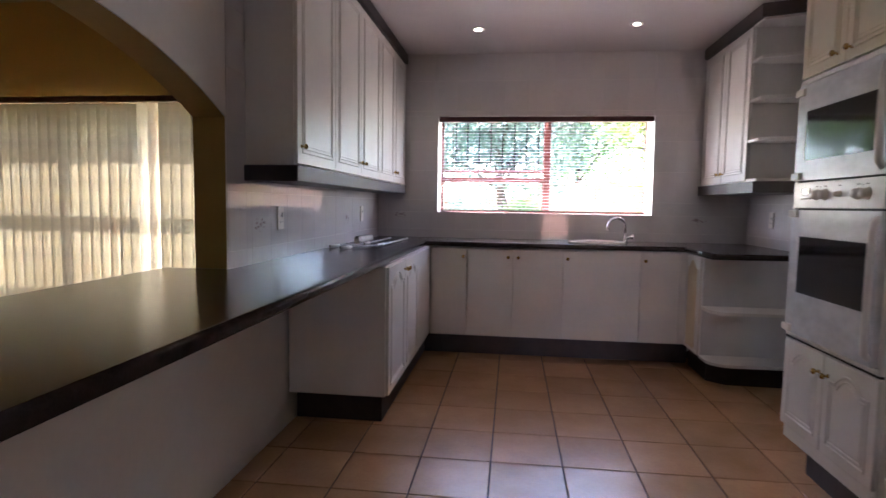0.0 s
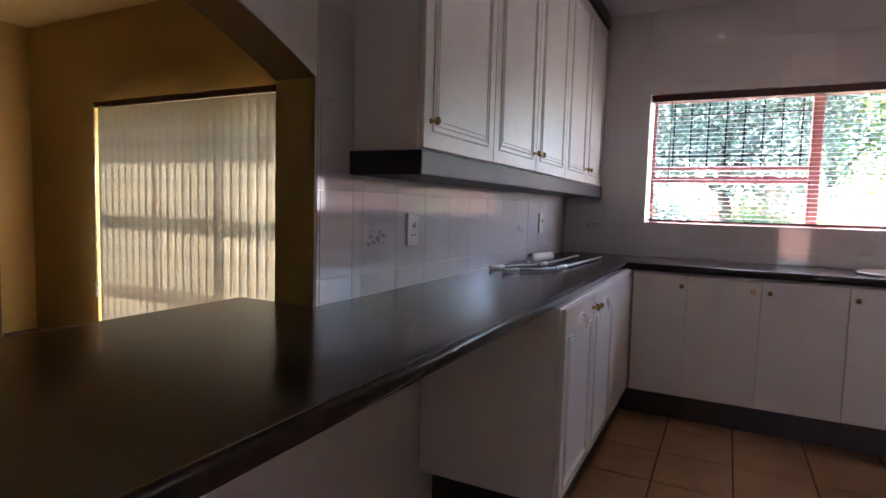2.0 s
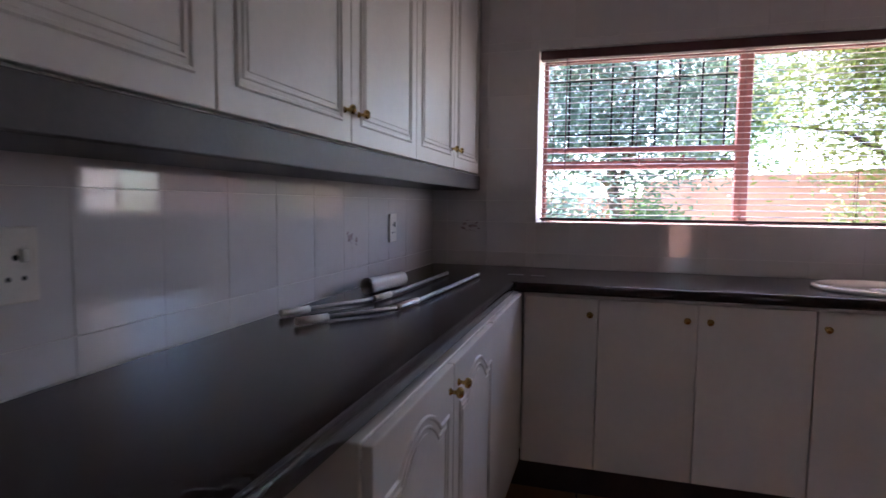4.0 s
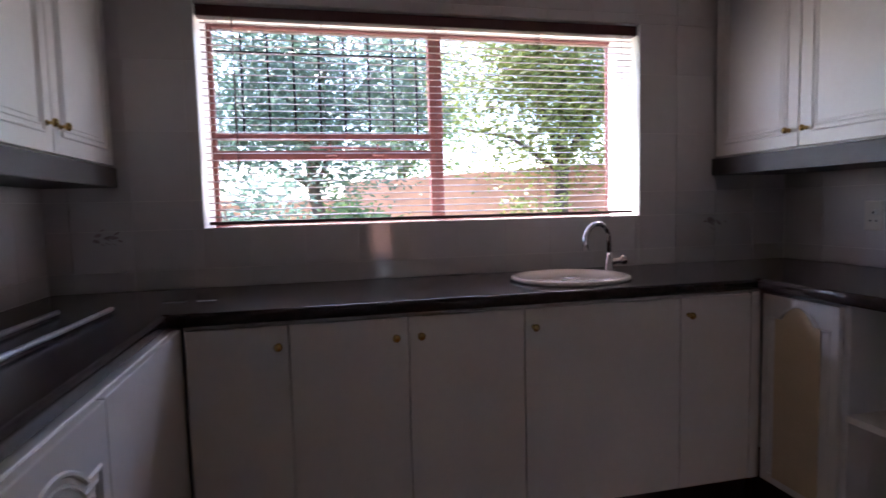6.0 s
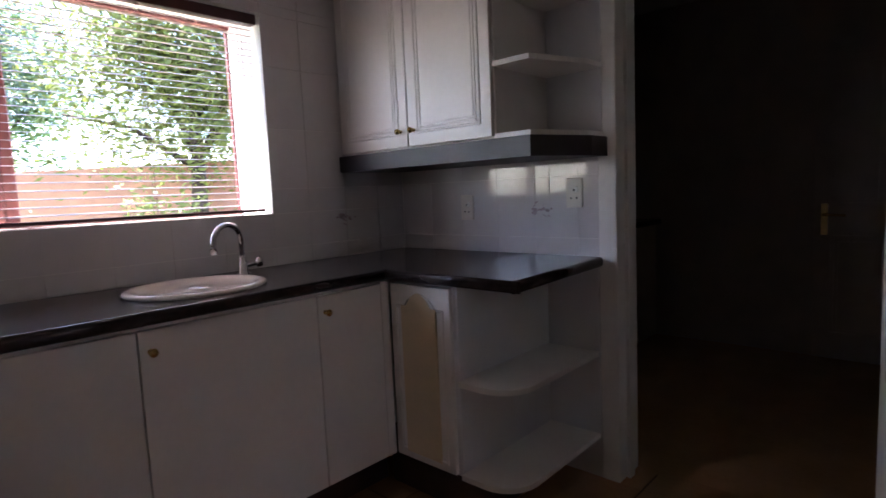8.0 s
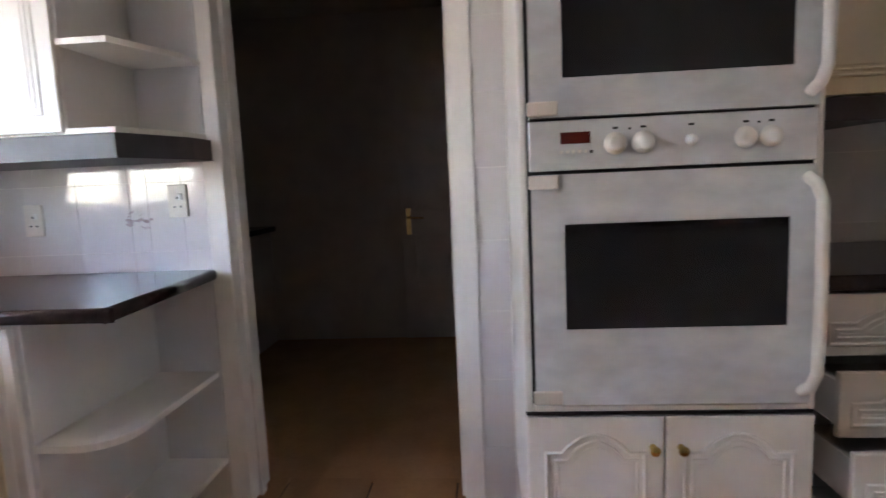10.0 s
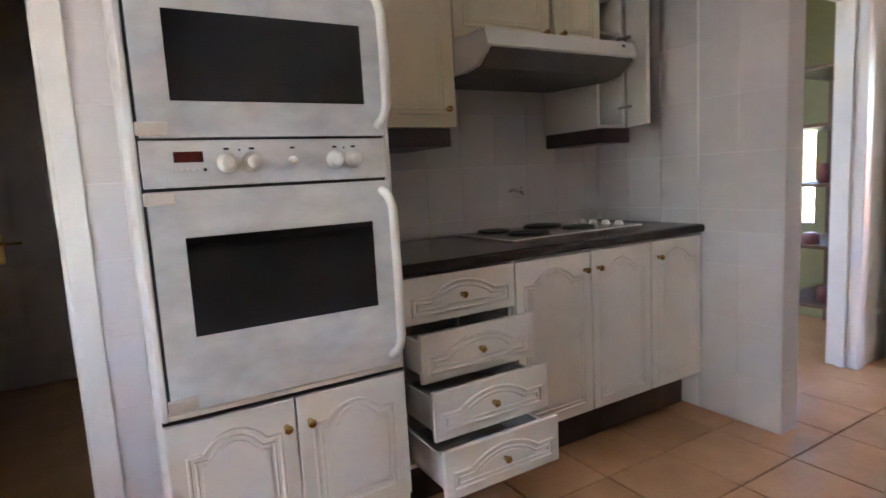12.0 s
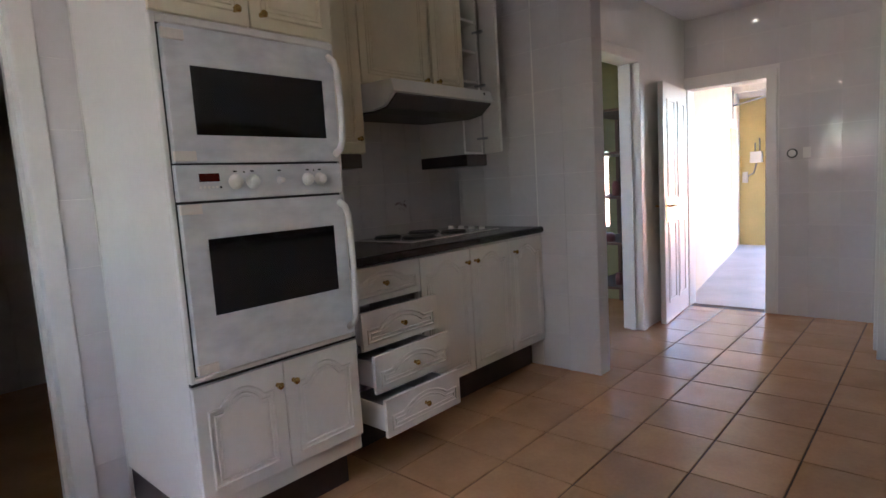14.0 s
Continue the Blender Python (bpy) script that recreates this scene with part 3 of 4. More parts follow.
def upper_east():
    c = thing("wall_cabinet", (1.7, 4.4, 1.30), "white two-door wall cabinet with an open end shelf", "cabinet")
    part("body", Shape().box((1.52, 3.985, 1.36), (EX - 0.008, NY - 0.008, 2.36), 0.002), M_WHITE, c)
    front(c, (1.52, 4.862, 1.365), (0, -1, 0), W_, 0.44, 0.99, 0.0, knob_at=(0.40, 0.065))
    front(c, (1.52, 4.42, 1.365), (0, -1, 0), W_, 0.43, 0.99, 0.0, knob_at=(0.035, 0.065))
    for z, t in ((1.358, 0.018), (1.61, 0.018), (1.865, 0.018), (2.115, 0.018), (2.345, 0.015)):
        s = Shape().prism([(EX - 0.008, 3.984, z), (1.505, 3.984, z), (1.505, 3.83, z), (1.75, 3.745, z), (EX - 0.008, 3.745, z)], (0, 0, t), 0.002)
        part("shelf", s, M_WHITE, c)
    part("back_panel", Shape().box((EX - 0.02, 3.75, 1.376), (EX - 0.008, 3.983, 2.345)), M_INNER, c)
    base = [(EX - 0.01, NY - 0.008), (1.485, NY - 0.008), (1.485, 3.82), (1.745, 3.73), (EX - 0.01, 3.73)]
    part("pelmet", Shape().prism([(x, y, 1.285) for x, y in base], (0, 0, 0.072), 0.003), M_PELMET, c, "dark veneered pelmet strip")
    part("cornice", Shape().prism([(x, y, 2.361) for x, y in base], (0, 0, CH - 2.361)), M_DARK, c, "dark cornice strip")


upper_east()


def sink_and_tap():
    c = thing("sink", (0.72, 4.58, 0.9), "round cream ceramic sink set in the dark worktop", "sink")
    s = Shape()
    n = 36
    prof = [(0.215, 0.9005), (0.222, 0.906), (0.216, 0.914), (0.195, 0.915), (0.182, 0.909), (0.172, 0.9035), (0.06, 0.9022), (0.001, 0.902)]
    rings = [[s.bm.verts.new((0.655 + r * math.cos(2 * math.pi * k / n), 4.565 + r * 0.93 * math.sin(2 * math.pi * k / n), z)) for k in range(n)] for r, z in prof]
    for a, b in zip(rings, rings[1:]):
        for k in range(n):
            s.bm.faces.new((a[k], a[(k + 1) % n], b[(k + 1) % n], b[k])).smooth = True
    part("basin", s, M_CERAMIC, c)
    part("waste", Shape().lathe((0.655, 4.565, 0.9022), (0, 0, 1), [(0, 0.035), (0.003, 0.033), (0.004, 0.02)], 18), M_CHROME, c)
    t = thing("tap", (0.90, 4.72, 0.9), "chrome swan-neck sink tap with lever handles", "tap")
    s = Shape().lathe((0.90, 4.72, 0.9), (0, 0, 1), [(0, 0.026), (0.006, 0.026), (0.012, 0.018), (0.05, 0.017), (0.056, 0.012), (0.075, 0.011)], 16)
    part("body", s, M_CHROME, t)
    pts = [(0.90, 4.72, 0.96)]
    for k in range(11):
        a = math.pi * 0.12 + math.pi * 0.98 * k / 10
        q = 0.085 + 0.085 * -math.cos(a)
        pts.append((0.90 - q * 0.93, 4.72 - q * 0.6, 1.022 + 0.072 * math.sin(a)))
    part("spout", Shape().tube(pts, [0.0105] * 11 + [0.012], 10), M_CHROME, t)
    s = Shape().tube([(0.90, 4.72, 0.935), (0.945, 4.70, 0.945)], 0.011, 10).lathe((0.94, 4.702, 0.944), (0.9, -0.35, 0.15), [(0, 0.012), (0.004, 0.019), (0.022, 0.019), (0.026, 0.012)], 10)
    part("handle", s, M_CHROME, t)


sink_and_tap()


def loose_pipes():
    def pipe(name, pts, label, sleeve):
        c = thing(name, pts[0], label, "pipe")
        part("bar", Shape().tube(pts, 0.007, 10), M_STEEL, c)
        for a, b in sleeve:
            part("sleeve", Shape().tube([a, b], 0.0100, 12), M_PLASTIC, c, "pale plastic sleeve")
    z = 0.9118
    pipe("curtain_pole", [(-1.12, 3.42, z), (-1.07, 3.52, z), (-1.0, 3.66, z), (-0.975, 3.78, z), (-0.965, 3.95, z), (-0.955, 4.40, z)], "pale metal pole lying on the worktop", [((-1.12, 3.41, z), (-1.085, 3.49, z)), ((-0.985, 3.70, z), (-0.972, 3.80, z))])
    pipe("curtain_pole", [(-1.02, 3.35, z), (-0.97, 3.43, z), (-0.90, 3.52, z), (-0.86, 3.62, z), (-0.848, 3.75, z), (-0.82, 4.40, z)], "pale metal pole lying on the worktop", [((-1.03, 3.335, z), (-0.985, 3.41, z)), ((-0.87, 3.59, z), (-0.853, 3.72, z))])
    r = thing("paper_roll", (-1.03, 3.9, 0.9), "white paper roll lying on the worktop by the poles", "paper roll")
    s = Shape()
    a, b = Vector((-1.065, 3.83, 0.928)), Vector((-1.03, 4.05, 0.928))
    s.tube([a, b], 0.0275, 20, caps=False).tube([a, b], 0.018, 20, caps=False)
    part("sheet", s, M_CERAMIC, r)


loose_pipes()


def socket(x, y, z, n, label="white plastic wall socket with a switch", lift=T):
    o = thing("wall_socket", (x, y, z), label, "socket", "wall sockets")
    u = Vector((-n[1], n[0], 0))
    m = frame_of(Vector((x, y, z)) + Vector(n) * lift, u, n)
    part("plate", Shape().box((-0.036, -0.058, 0), (0.036, 0.058, 0.009), 0.003, 2).move(m), M_BEIGE, o)
    part("switch", Shape().box((0.006, 0.004, 0.009), (0.020, 0.026, 0.015), 0.002).move(m), M_PLASTIC, o)
    part("pin_hole", Shape().lathe((-0.012, -0.02, 0.0085), (0, 0, 1), [(0, 0.004), (0.001, 0.004)], 8).lathe((0.012, -0.02, 0.0085), (0, 0, 1), [(0, 0.004), (0.001, 0.004)], 8).lathe((0, 0.012, 0.0085), (0, 0, 1), [(0, 0.005), (0.001, 0.005)], 8).move(m), M_BLACK, o)


socket(WX, 2.77, 1.10, E_)
socket(WX, 4.30, 1.10, E_)
socket(EX, 3.875, 1.15, W_)
socket(EX, 4.43, 1.10, W_)


def flower(x, y, z, n):
    """A small printed posy on a wall tile."""
    o = tagged(thing("tile_print", (x, y, z), "faded flower print on a glazed wall tile", "tile print", "flower prints"))
    m = frame_of(Vector((x, y, z)) + Vector(n) * (T + 0.0012), Vector((-n[1], n[0], 0)), n)
    s = Shape()
    for k in range(22):
        a, r = random.uniform(0, 6.28), random.uniform(0.0, 1)
        cx, cy, q = 0.055 * r * math.cos(a), 0.036 * r * math.sin(a), random.uniform(0.006, 0.013)
        s.prism([m @ Vector((cx + q * math.cos(t * 1.05), cy + q * 0.6 * math.sin(t * 1.05 + a), 0)) for t in range(6)], Vector(n) * 0.0003)
    part("petal", s, M_FLOWER, o)


for f in ((WX, 2.55, 1.075, E_), (WX, 3.93, 1.075, E_), (-0.96, NY, 1.095, S_), (1.507, NY, 1.08, S_), (EX, 4.03, 1.086, W_), (HX, 0.95, 1.09, W_)):
    flower(*f)


# ---- oven tower ----
def tower():
    c = thing("oven_cabinet", (1.55, 2.39, 0), "tall white cabinet housing the double oven", "cabinet")
    part("body", Shape().box((1.23, 2.055, 0.17), (EX - 0.001, 2.70, 2.36), 0.003), M_WHITE, c)
    part("plinth", Shape().box((1.33, 2.06, 0.0), (EX - 0.001, 2.69, 0.169)), M_DARK, c, "dark brown plinth")
    front(c, (1.23, 2.70, 0.235), (0, -1, 0), W_, 0.315, 0.385, 0.045, inset=0.045, knob_at=(0.288, 0.31))
    front(c, (1.23, 2.383, 0.235), (0, -1, 0), W_, 0.327, 0.385, 0.045, inset=0.045, knob_at=(0.034, 0.31))
    front(c, (1.23, 2.70, 1.735), (0, -1, 0), W_, 0.315, 0.62, 0.0, inset=0.045, knob_at=(0.265, 0.045), material=M_CREAM)
    front(c, (1.23, 2.383, 1.735), (0, -1, 0), W_, 0.327, 0.62, 0.0, inset=0.045, knob_at=(0.04, 0.045), material=M_CREAM)
    part("cornice", Shape().box((1.20, 2.04, 2.361), (EX - 0.001, 2.715, CH)), M_DARK, c, "dark cornice strip")
    o = thing("double_oven", (1.22, 2.39, 0.63), "white marbled double oven with dark glass doors built into a cabinet", "oven")
    part("frame", Shape().box((1.212, 2.685, 0.632), (1.2295, 2.70, 1.728), 0.003).box((1.212, 2.058, 0.632), (1.2295, 2.072, 1.728), 0.003).box((1.2122, 2.072, 0.632), (1.2295, 2.685, 0.648), 0.003).box((1.2122, 2.072, 1.708), (1.2295, 2.685, 1.728), 0.003).box((1.224, 2.072, 0.648), (1.2295, 2.685, 1.708)), M_WHITE, o)
    # black sheet and strip stand in for the shade in the oven's seams
    part("gap", Shape().box((1.2225, 2.073, 0.65), (1.2238, 2.684, 1.706)), M_BLACK, o)
    part("gap", Shape().box((1.214, 2.058, 0.6235), (1.2295, 2.70, 0.6315)), M_BLACK, o, "black strip standing for shade below the oven")

    def oven_door(z0, z1, g0, g1):
        ya, yb, xa, xb = 2.079, 2.677, 1.196, 1.222
        s = Shape()
        gy0, gy1 = 2.131, 2.606
        s.box((xa, ya, z0), (xb, gy0, z1)).box((xa, gy1, z0), (xb, yb, z1)).box((xa, gy0, z0), (xb, gy1, g0), 0.0).box((xa, gy0, g1), (xb, gy1, z1), 0.0)
        d = part("door", s, M_MARBLE, o)
        part("glass", Shape().box((xa + 0.0015, gy0, g0), (xb, gy1, g1)), M_OVGLASS, d, "black oven window")
        hz0, hz1 = z0 + 0.025, z1 - 0.025
        hs = Shape()
        pts = [(xa + 0.004, 2.098, hz0), (xa - 0.018, 2.088, hz0 + 0.018), (xa - 0.026, 2.080, hz0 + 0.05), (xa - 0.028, 2.078, (hz0 + hz1) / 2), (xa - 0.026, 2.080, hz1 - 0.05), (xa - 0.018, 2.088, hz1 - 0.018), (xa + 0.004, 2.098, hz1)]
        hs.tube(pts, [0.013, 0.0125, 0.012, 0.012, 0.012, 0.0125, 0.013], 12)
        part("handle", hs, M_PLASTIC, d, "white curved bar handle")
        return d
    oven_door(1.302, 1.700, 1.385, 1.588)
    oven_door(0.655, 1.180, 0.832, 1.070)
    for z in (1.655, 1.306, 1.149, 0.660):
        part("hinge_block", Shape().box((1.184, 2.618, z), (1.1965, 2.684, z + 0.030), 0.003, 2), M_BEIGE, o, "cream plastic hinge cover")
    part("control_panel", Shape().box((1.200, 2.078, 1.188), (1.222, 2.680, 1.296), 0.002), M_MARBLE, o)
    part("display", Shape().box((1.1985, 2.548, 1.245), (1.200, 2.612, 1.270)), M_RED, o, "dark red clock display")
    s = Shape()
    for k in range(5):
        s.lathe((1.200, 2.610 - 0.013 * k, 1.228), W_, [(0, 0.004), (0.003, 0.0035)], 8)
    part("button", s, M_PLASTIC, o)
    part("button", Shape().lathe((1.200, 2.546, 1.227), W_, [(0, 0.004), (0.002, 0.003)], 8), M_BLACK, o)
    for y, r in ((2.495, 0.020), (2.436, 0.020), (2.336, 0.010), (2.224, 0.019), (2.172, 0.019)):
        part("dial_knob", Shape().lathe((1.200, y, 1.242), W_, [(0, r * 1.22), (0.002, r * 1.2), (0.003, r), (0.016, r * 0.9), (0.021, r * 0.75), (0.022, 0.002)], 20), M_PLASTIC, o, "round white control knob")
    s = Shape()
    for y in (2.495, 2.436, 2.336, 2.224, 2.172):
        s.box((1.1993, y - 0.006, 1.272), (1.2002, y + 0.006, 1.277))
    for y in (2.465, 2.198):
        s.lathe((1.1995, y, 1.272), W_, [(0, 0.003), (0.001, 0.003)], 8)
    part("marking", s, M_BLACK, o)


tower()


# ---- hob run ----
def hob_run():
    c = thing("base_cabinet", (1.7, 1.1, 0), "white base cabinet with drawers, three of them pulled open", "cabinet")
    fx = 1.418
    part("body", Shape().box((fx, PY + 0.008, 0.175), (HX - 0.008, 1.495, 0.858), 0.002).box((fx, 1.4902, 0.175), (fx + 0.018, 1.4918, 0.858)).box((fx, 1.965, 0.175), (HX - 0.008, 2.053, 0.858)).box((fx + 0.018, 1.4952, 0.175), (HX - 0.008, 1.502, 0.858)).box((fx + 0.018, 1.512, 0.175), (HX - 0.008, 1.965, 0.19)).box((HX - 0.03, 1.512, 0.19), (HX - 0.008, 1.965, 0.858)), M_WHITE, c)
    part("plinth", Shape().box((1.51, PY + 0.008, 0), (HX - 0.01, 2.055, 0.174)), M_DARK, c, "dark brown plinth")
    for a, b, k in ((1.49, 1.105, 0.35), (1.10, 0.745, 0.035), (0.74, PY + 0.012, 0.045)):
        front(c, (fx, a, 0.18), (0, -1, 0), W_, a - b, 0.672, 0.05, inset=0.045, knob_at=(k, 0.60))
    for z, out in ((0.690, 0.0), (0.520, 0.10), (0.350, 0.165), (0.175, 0.215)):
        d = front(c, (fx - out, 1.955, z), (0, -1, 0), W_, 0.463, 0.165, 0.045, inset=0.033, knob_at=(0.228, 0.082), name="drawer")
        if out:
            s = Shape().box((fx - out + 0.0005, 1.925, z + 0.02), (fx - out + 0.45, 1.937, z + 0.13)).box((fx - out + 0.0005, 1.512, z + 0.02), (fx - out + 0.45, 1.524, z + 0.13)).box((fx - out + 0.0005, 1.524, z + 0.02), (fx - out + 0.45, 1.925, z + 0.03)).box((fx - out + 0.438, 1.524, z + 0.03), (fx - out + 0.45, 1.925, z + 0.13))
            part("drawer_box", s, M_INNER, d)
    counter("worktop", [[(1.40, PY + 0.008), (1.40, 2.053), (HX - 0.008, 2.053), (HX - 0.008, PY + 0.008)]], [((1.385, PY + 0.008), (1.385, 2.053), (-1, 0))], (1.7, 1.1, 0.862), "dark brown laminate worktop around the hob")
    h = thing("hob", (1.84, 0.98, 0.9), "white enamel hob with four black coil plates", "hob")
    part("plate", Shape().box((1.60, 0.56, 0.9005), (2.03, 1.34, 0.908), 0.003, 2), M_CERAMIC, h)
    for x, y, r in ((1.93, 1.20, 0.075), (1.72, 1.16, 0.092), (1.93, 0.90, 0.092), (1.72, 0.86, 0.075)):
        s = Shape().lathe((x, y, 0.907), (0, 0, 1), [(0, r * 1.1), (0.003, r * 1.08), (0.004, r), (0.012, r), (0.014, r * 0.95), (0.013, r * 0.75), (0.015, r * 0.55), (0.013, r * 0.3), (0.013, 0.001)], 28)
        part("burner", s, M_BLACK, h, "black cast coil plate")
    for k in range(4):
        part("dial_knob", Shape().lathe((1.68 + 0.085 * k, 0.63, 0.908), (0, 0, 1), [(0, 0.020), (0.014, 0.018), (0.018, 0.014), (0.0185, 0.001)], 16), M_PLASTIC, h)


hob_run()


def hob_uppers():
    fx = 1.69
    c = thing("wall_cabinet", (1.85, 1.8, 1.30), "cream wall cabinet with a panelled door beside the oven", "cabinet")
    part("body", Shape().box((fx, 1.537, 1.37), (HX - 0.008, 2.053, 2.36)), M_CREAM, c)
    front(c, (fx, 2.07, 1.372), (0, -1, 0), W_, 0.532, 0.985, 0.0, knob_at=(0.49, 0.07), material=M_CREAM)
    part("pelmet", Shape().box((fx - 0.02, 1.57, 1.30), (HX - 0.01, 2.053, 1.369), 0.003), M_DARK, c, "dark pelmet strip")
    c = thing("wall_cabinet", (1.85, 1.1, 1.70), "cream two-door wall cabinet above the extractor hood, one door ajar", "cabinet")
    part("body", Shape().box((fx, 0.752, 1.715), (HX - 0.008, 1.535, 2.36)), M_CREAM, c)
    front(c, (fx, 1.533, 1.718), (0, -1, 0), W_, 0.495, 0.64, 0.0, inset=0.05, knob_at=(0.46, 0.05), material=M_CREAM)
    front(c, (fx - 0.012, 1.022, 1.718), (0, -1, 0), W_, 0.27, 0.64, 0.0, inset=0.045, knob_at=(0.035, 0.05), material=M_CREAM)
    # black strip over the cream body, painting the shade of the door gap
    part("gap", Shape().box((fx - 0.0015, 1.0235, 1.72), (fx - 0.0002, 1.0375, 2.355)), M_BLACK, c, "black strip standing for shade between the doors")
    c = thing("wall_cabinet", (1.85, 0.66, 1.30), "narrow open wall cabinet with shelves and its door swung out", "cabinet")
    y0, y1 = 0.565, 0.750
    part("body", Shape().box((fx, y1 - 0.016, 1.37), (HX - 0.008, y1, 2.36)).box((fx, y0, 1.37), (HX - 0.008, y0 + 0.016, 2.36)).box((HX - 0.02, y0 + 0.016, 1.37), (HX - 0.008, y1 - 0.016, 2.36)).box((fx + 0.0005, y0 + 0.016, 1.37), (HX - 0.02, y1 - 0.016, 1.386)), M_WHITE, c)
    for z in (1.62, 1.80, 1.98, 2.16):
        part("shelf", Shape().box((fx + 0.01, y0 + 0.016, z), (HX - 0.02, y1 - 0.016, z + 0.015)), M_WHITE, c)
    d = front(c, (fx - 0.003, y0 - 0.012, 1.372), (-0.93, 0.3676, 0), (-0.3676, -0.93, 0), 0.185, 0.985, 0.0, inset=0.04, material=M_WHITE)
    for z in (1.46, 1.78, 2.10):
        part("hinge", Shape().box((fx - 0.05, y0 - 0.012, z), (fx + 0.03, y0 + 0.018, z + 0.014), 0.002), M_STEEL, c)
    part("pelmet", Shape().box((fx - 0.02, y0 - 0.01, 1.30), (HX - 0.01, y1 + 0.005, 1.369), 0.003), M_DARK, c, "dark pelmet strip")
    tagged(structure("trim_cornice", Shape().box((fx - 0.03, 0.565, 2.361), (HX - 0.008, 2.038, CH)), M_DARK, "dark cornice above the wall cabinets", "trim"))
    h = thing("extractor_hood", (1.75, 1.14, 1.55), "white slanted extractor hood with a grey underside", "extractor hood")
    y0, y1 = 0.755, 1.530
    s = Shape().prism([(HX - 0.01, y1, 1.59), (1.62, y1, 1.575), (1.53, y1, 1.587), (1.452, y1, 1.645), (1.47, y1, 1.705), (HX - 0.01, y1, 1.713)], (0, y0 - y1, 0))
    part("canopy", s, M_PLASTIC, h)
    part("filter", Shape().prism([(1.995, y1 - 0.02, 1.588), (1.62, y1 - 0.02, 1.573), (1.535, y1 - 0.02, 1.584), (1.460, y1 - 0.02, 1.639), (1.454, y1 - 0.02, 1.633), (1.525, y1 - 0.02, 1.577), (1.62, y1 - 0.02, 1.564), (1.995, y1 - 0.02, 1.578)], (0, y0 - y1 + 0.04, 0)), M_DARKGREY, h, "dark grey filter underside")
    part("switch", Shape().lathe((1.458, 0.83, 1.684), (-1, 0, 0.3), [(0, 0.007), (0.004, 0.006)], 10), M_BLACK, h)


hob_uppers()


# ---- end of the room ----
def panel_door(name, hinge, angle, w, h, label, material=M_WHITE, side=1):
    """A six-part panelled door leaf hinged at a point, swung by angle (degrees from +x)."""
    d = thing(name, hinge, label, "door")
    m = pose(*hinge, 0, 0, angle)
    s = Shape().box((0, -0.02, 0.006), (w, 0.02, h), 0.003, 2)
    for x0, x1 in ((0.09, w / 2 - 0.035), (w / 2 + 0.035, w - 0.09)):
        for z0, z1 in ((0.16, 0.80), (0.98, h - 0.12)):
            for f in (-1, 1):
                s.box((x0, f * 0.0195, z0), (x1, f * 0.026, z0 + 0.022), 0.002).box((x0, f * 0.0195, z1 - 0.022), (x1, f * 0.026, z1), 0.002)
                s.box((x0, f * 0.0195, z0 + 0.022), (x0 + 0.022, f * 0.026, z1 - 0.022), 0.002).box((x1 - 0.022, f * 0.0195, z0 + 0.022), (x1, f * 0.026, z1 - 0.022), 0.002)
                s.box((x0 + 0.04, f * 0.0195, z0 + 0.04), (x1 - 0.04, f * 0.024, z1 - 0.04), 0.004)
    part("leaf", s.move(m), material, d)
    s = Shape()
    for f in (-1, 1):
        s.box((w - 0.075, f * 0.0205, 0.80), (w - 0.035, f * 0.024, 1.0), 0.002)
        s.tube([(w - 0.055, f * 0.022, 0.93), (w - 0.055, f * 0.06, 0.93), (w - 0.075, f * 0.066, 0.93), (w - 0.17, f * 0.062, 0.925)], 0.008, 8)
    part("handle", s.move(m), M_BRASS, d, "brass lever handle on a plate")
    return d


panel_door("door", (1.20, -1.625, 0.0), 95, 0.70, 1.87, "white panelled wooden door standing wide open")
panel_door("door", (4.12, 2.62, 0.0), 90, 0.80, 2.0, "brown painted door, closed, in the dark utility room", M_UTIL)
panel_door("door", (-5.165, 3.33, 0.0), -90, 0.85, 1.86, "dark wooden dining room door, closed", M_WOOD)

u = thing("utility_counter", (3.2, 4.7, 0), "low counter with dark top in the unlit utility room", "counter")
part("body", Shape().box((2.32, 4.45, 0), (4.14, 5.19, 0.86), 0.004), M_UTIL, u)
part("slab", Shape().box((2.31, 4.41, 0.861), (4.145, 5.195, 0.90), 0.006, 2), M_TOP, u)

c = thing("tall_cupboard", (-0.5, -1.1, 0), "tall white cupboard beside the end wall", "cupboard")
part("body", Shape().box((-0.9, -1.655, 0.0), (-0.20, -0.72, 2.1), 0.003), M_WHITE, c)
front(c, (-0.20, -1.65, 0.05), (0, 1, 0), E_, 0.92, 2.04, 0.0, knob_at=(0.06, 0.95))

k = thing("wall_thermostat", (0.41, SY + T, 1.275), "small round white dial fixed on the tiled wall", "dial")
part("plate", Shape().box((0.29, SY + T, 1.235), (0.34, SY + T + 0.008, 1.315), 0.003), M_PLASTIC, k)
part("ring", Shape().lathe((0.41, SY + T, 1.275), (0, 1, 0), [(0, 0.036), (0.012, 0.036), (0.014, 0.028)], 22), M_BLACK, k)
part("dial", Shape().lathe((0.41, SY + T + 0.012, 1.275), (0, 1, 0), [(0, 0.027), (0.003, 0.026)], 22), M_PLASTIC, k)

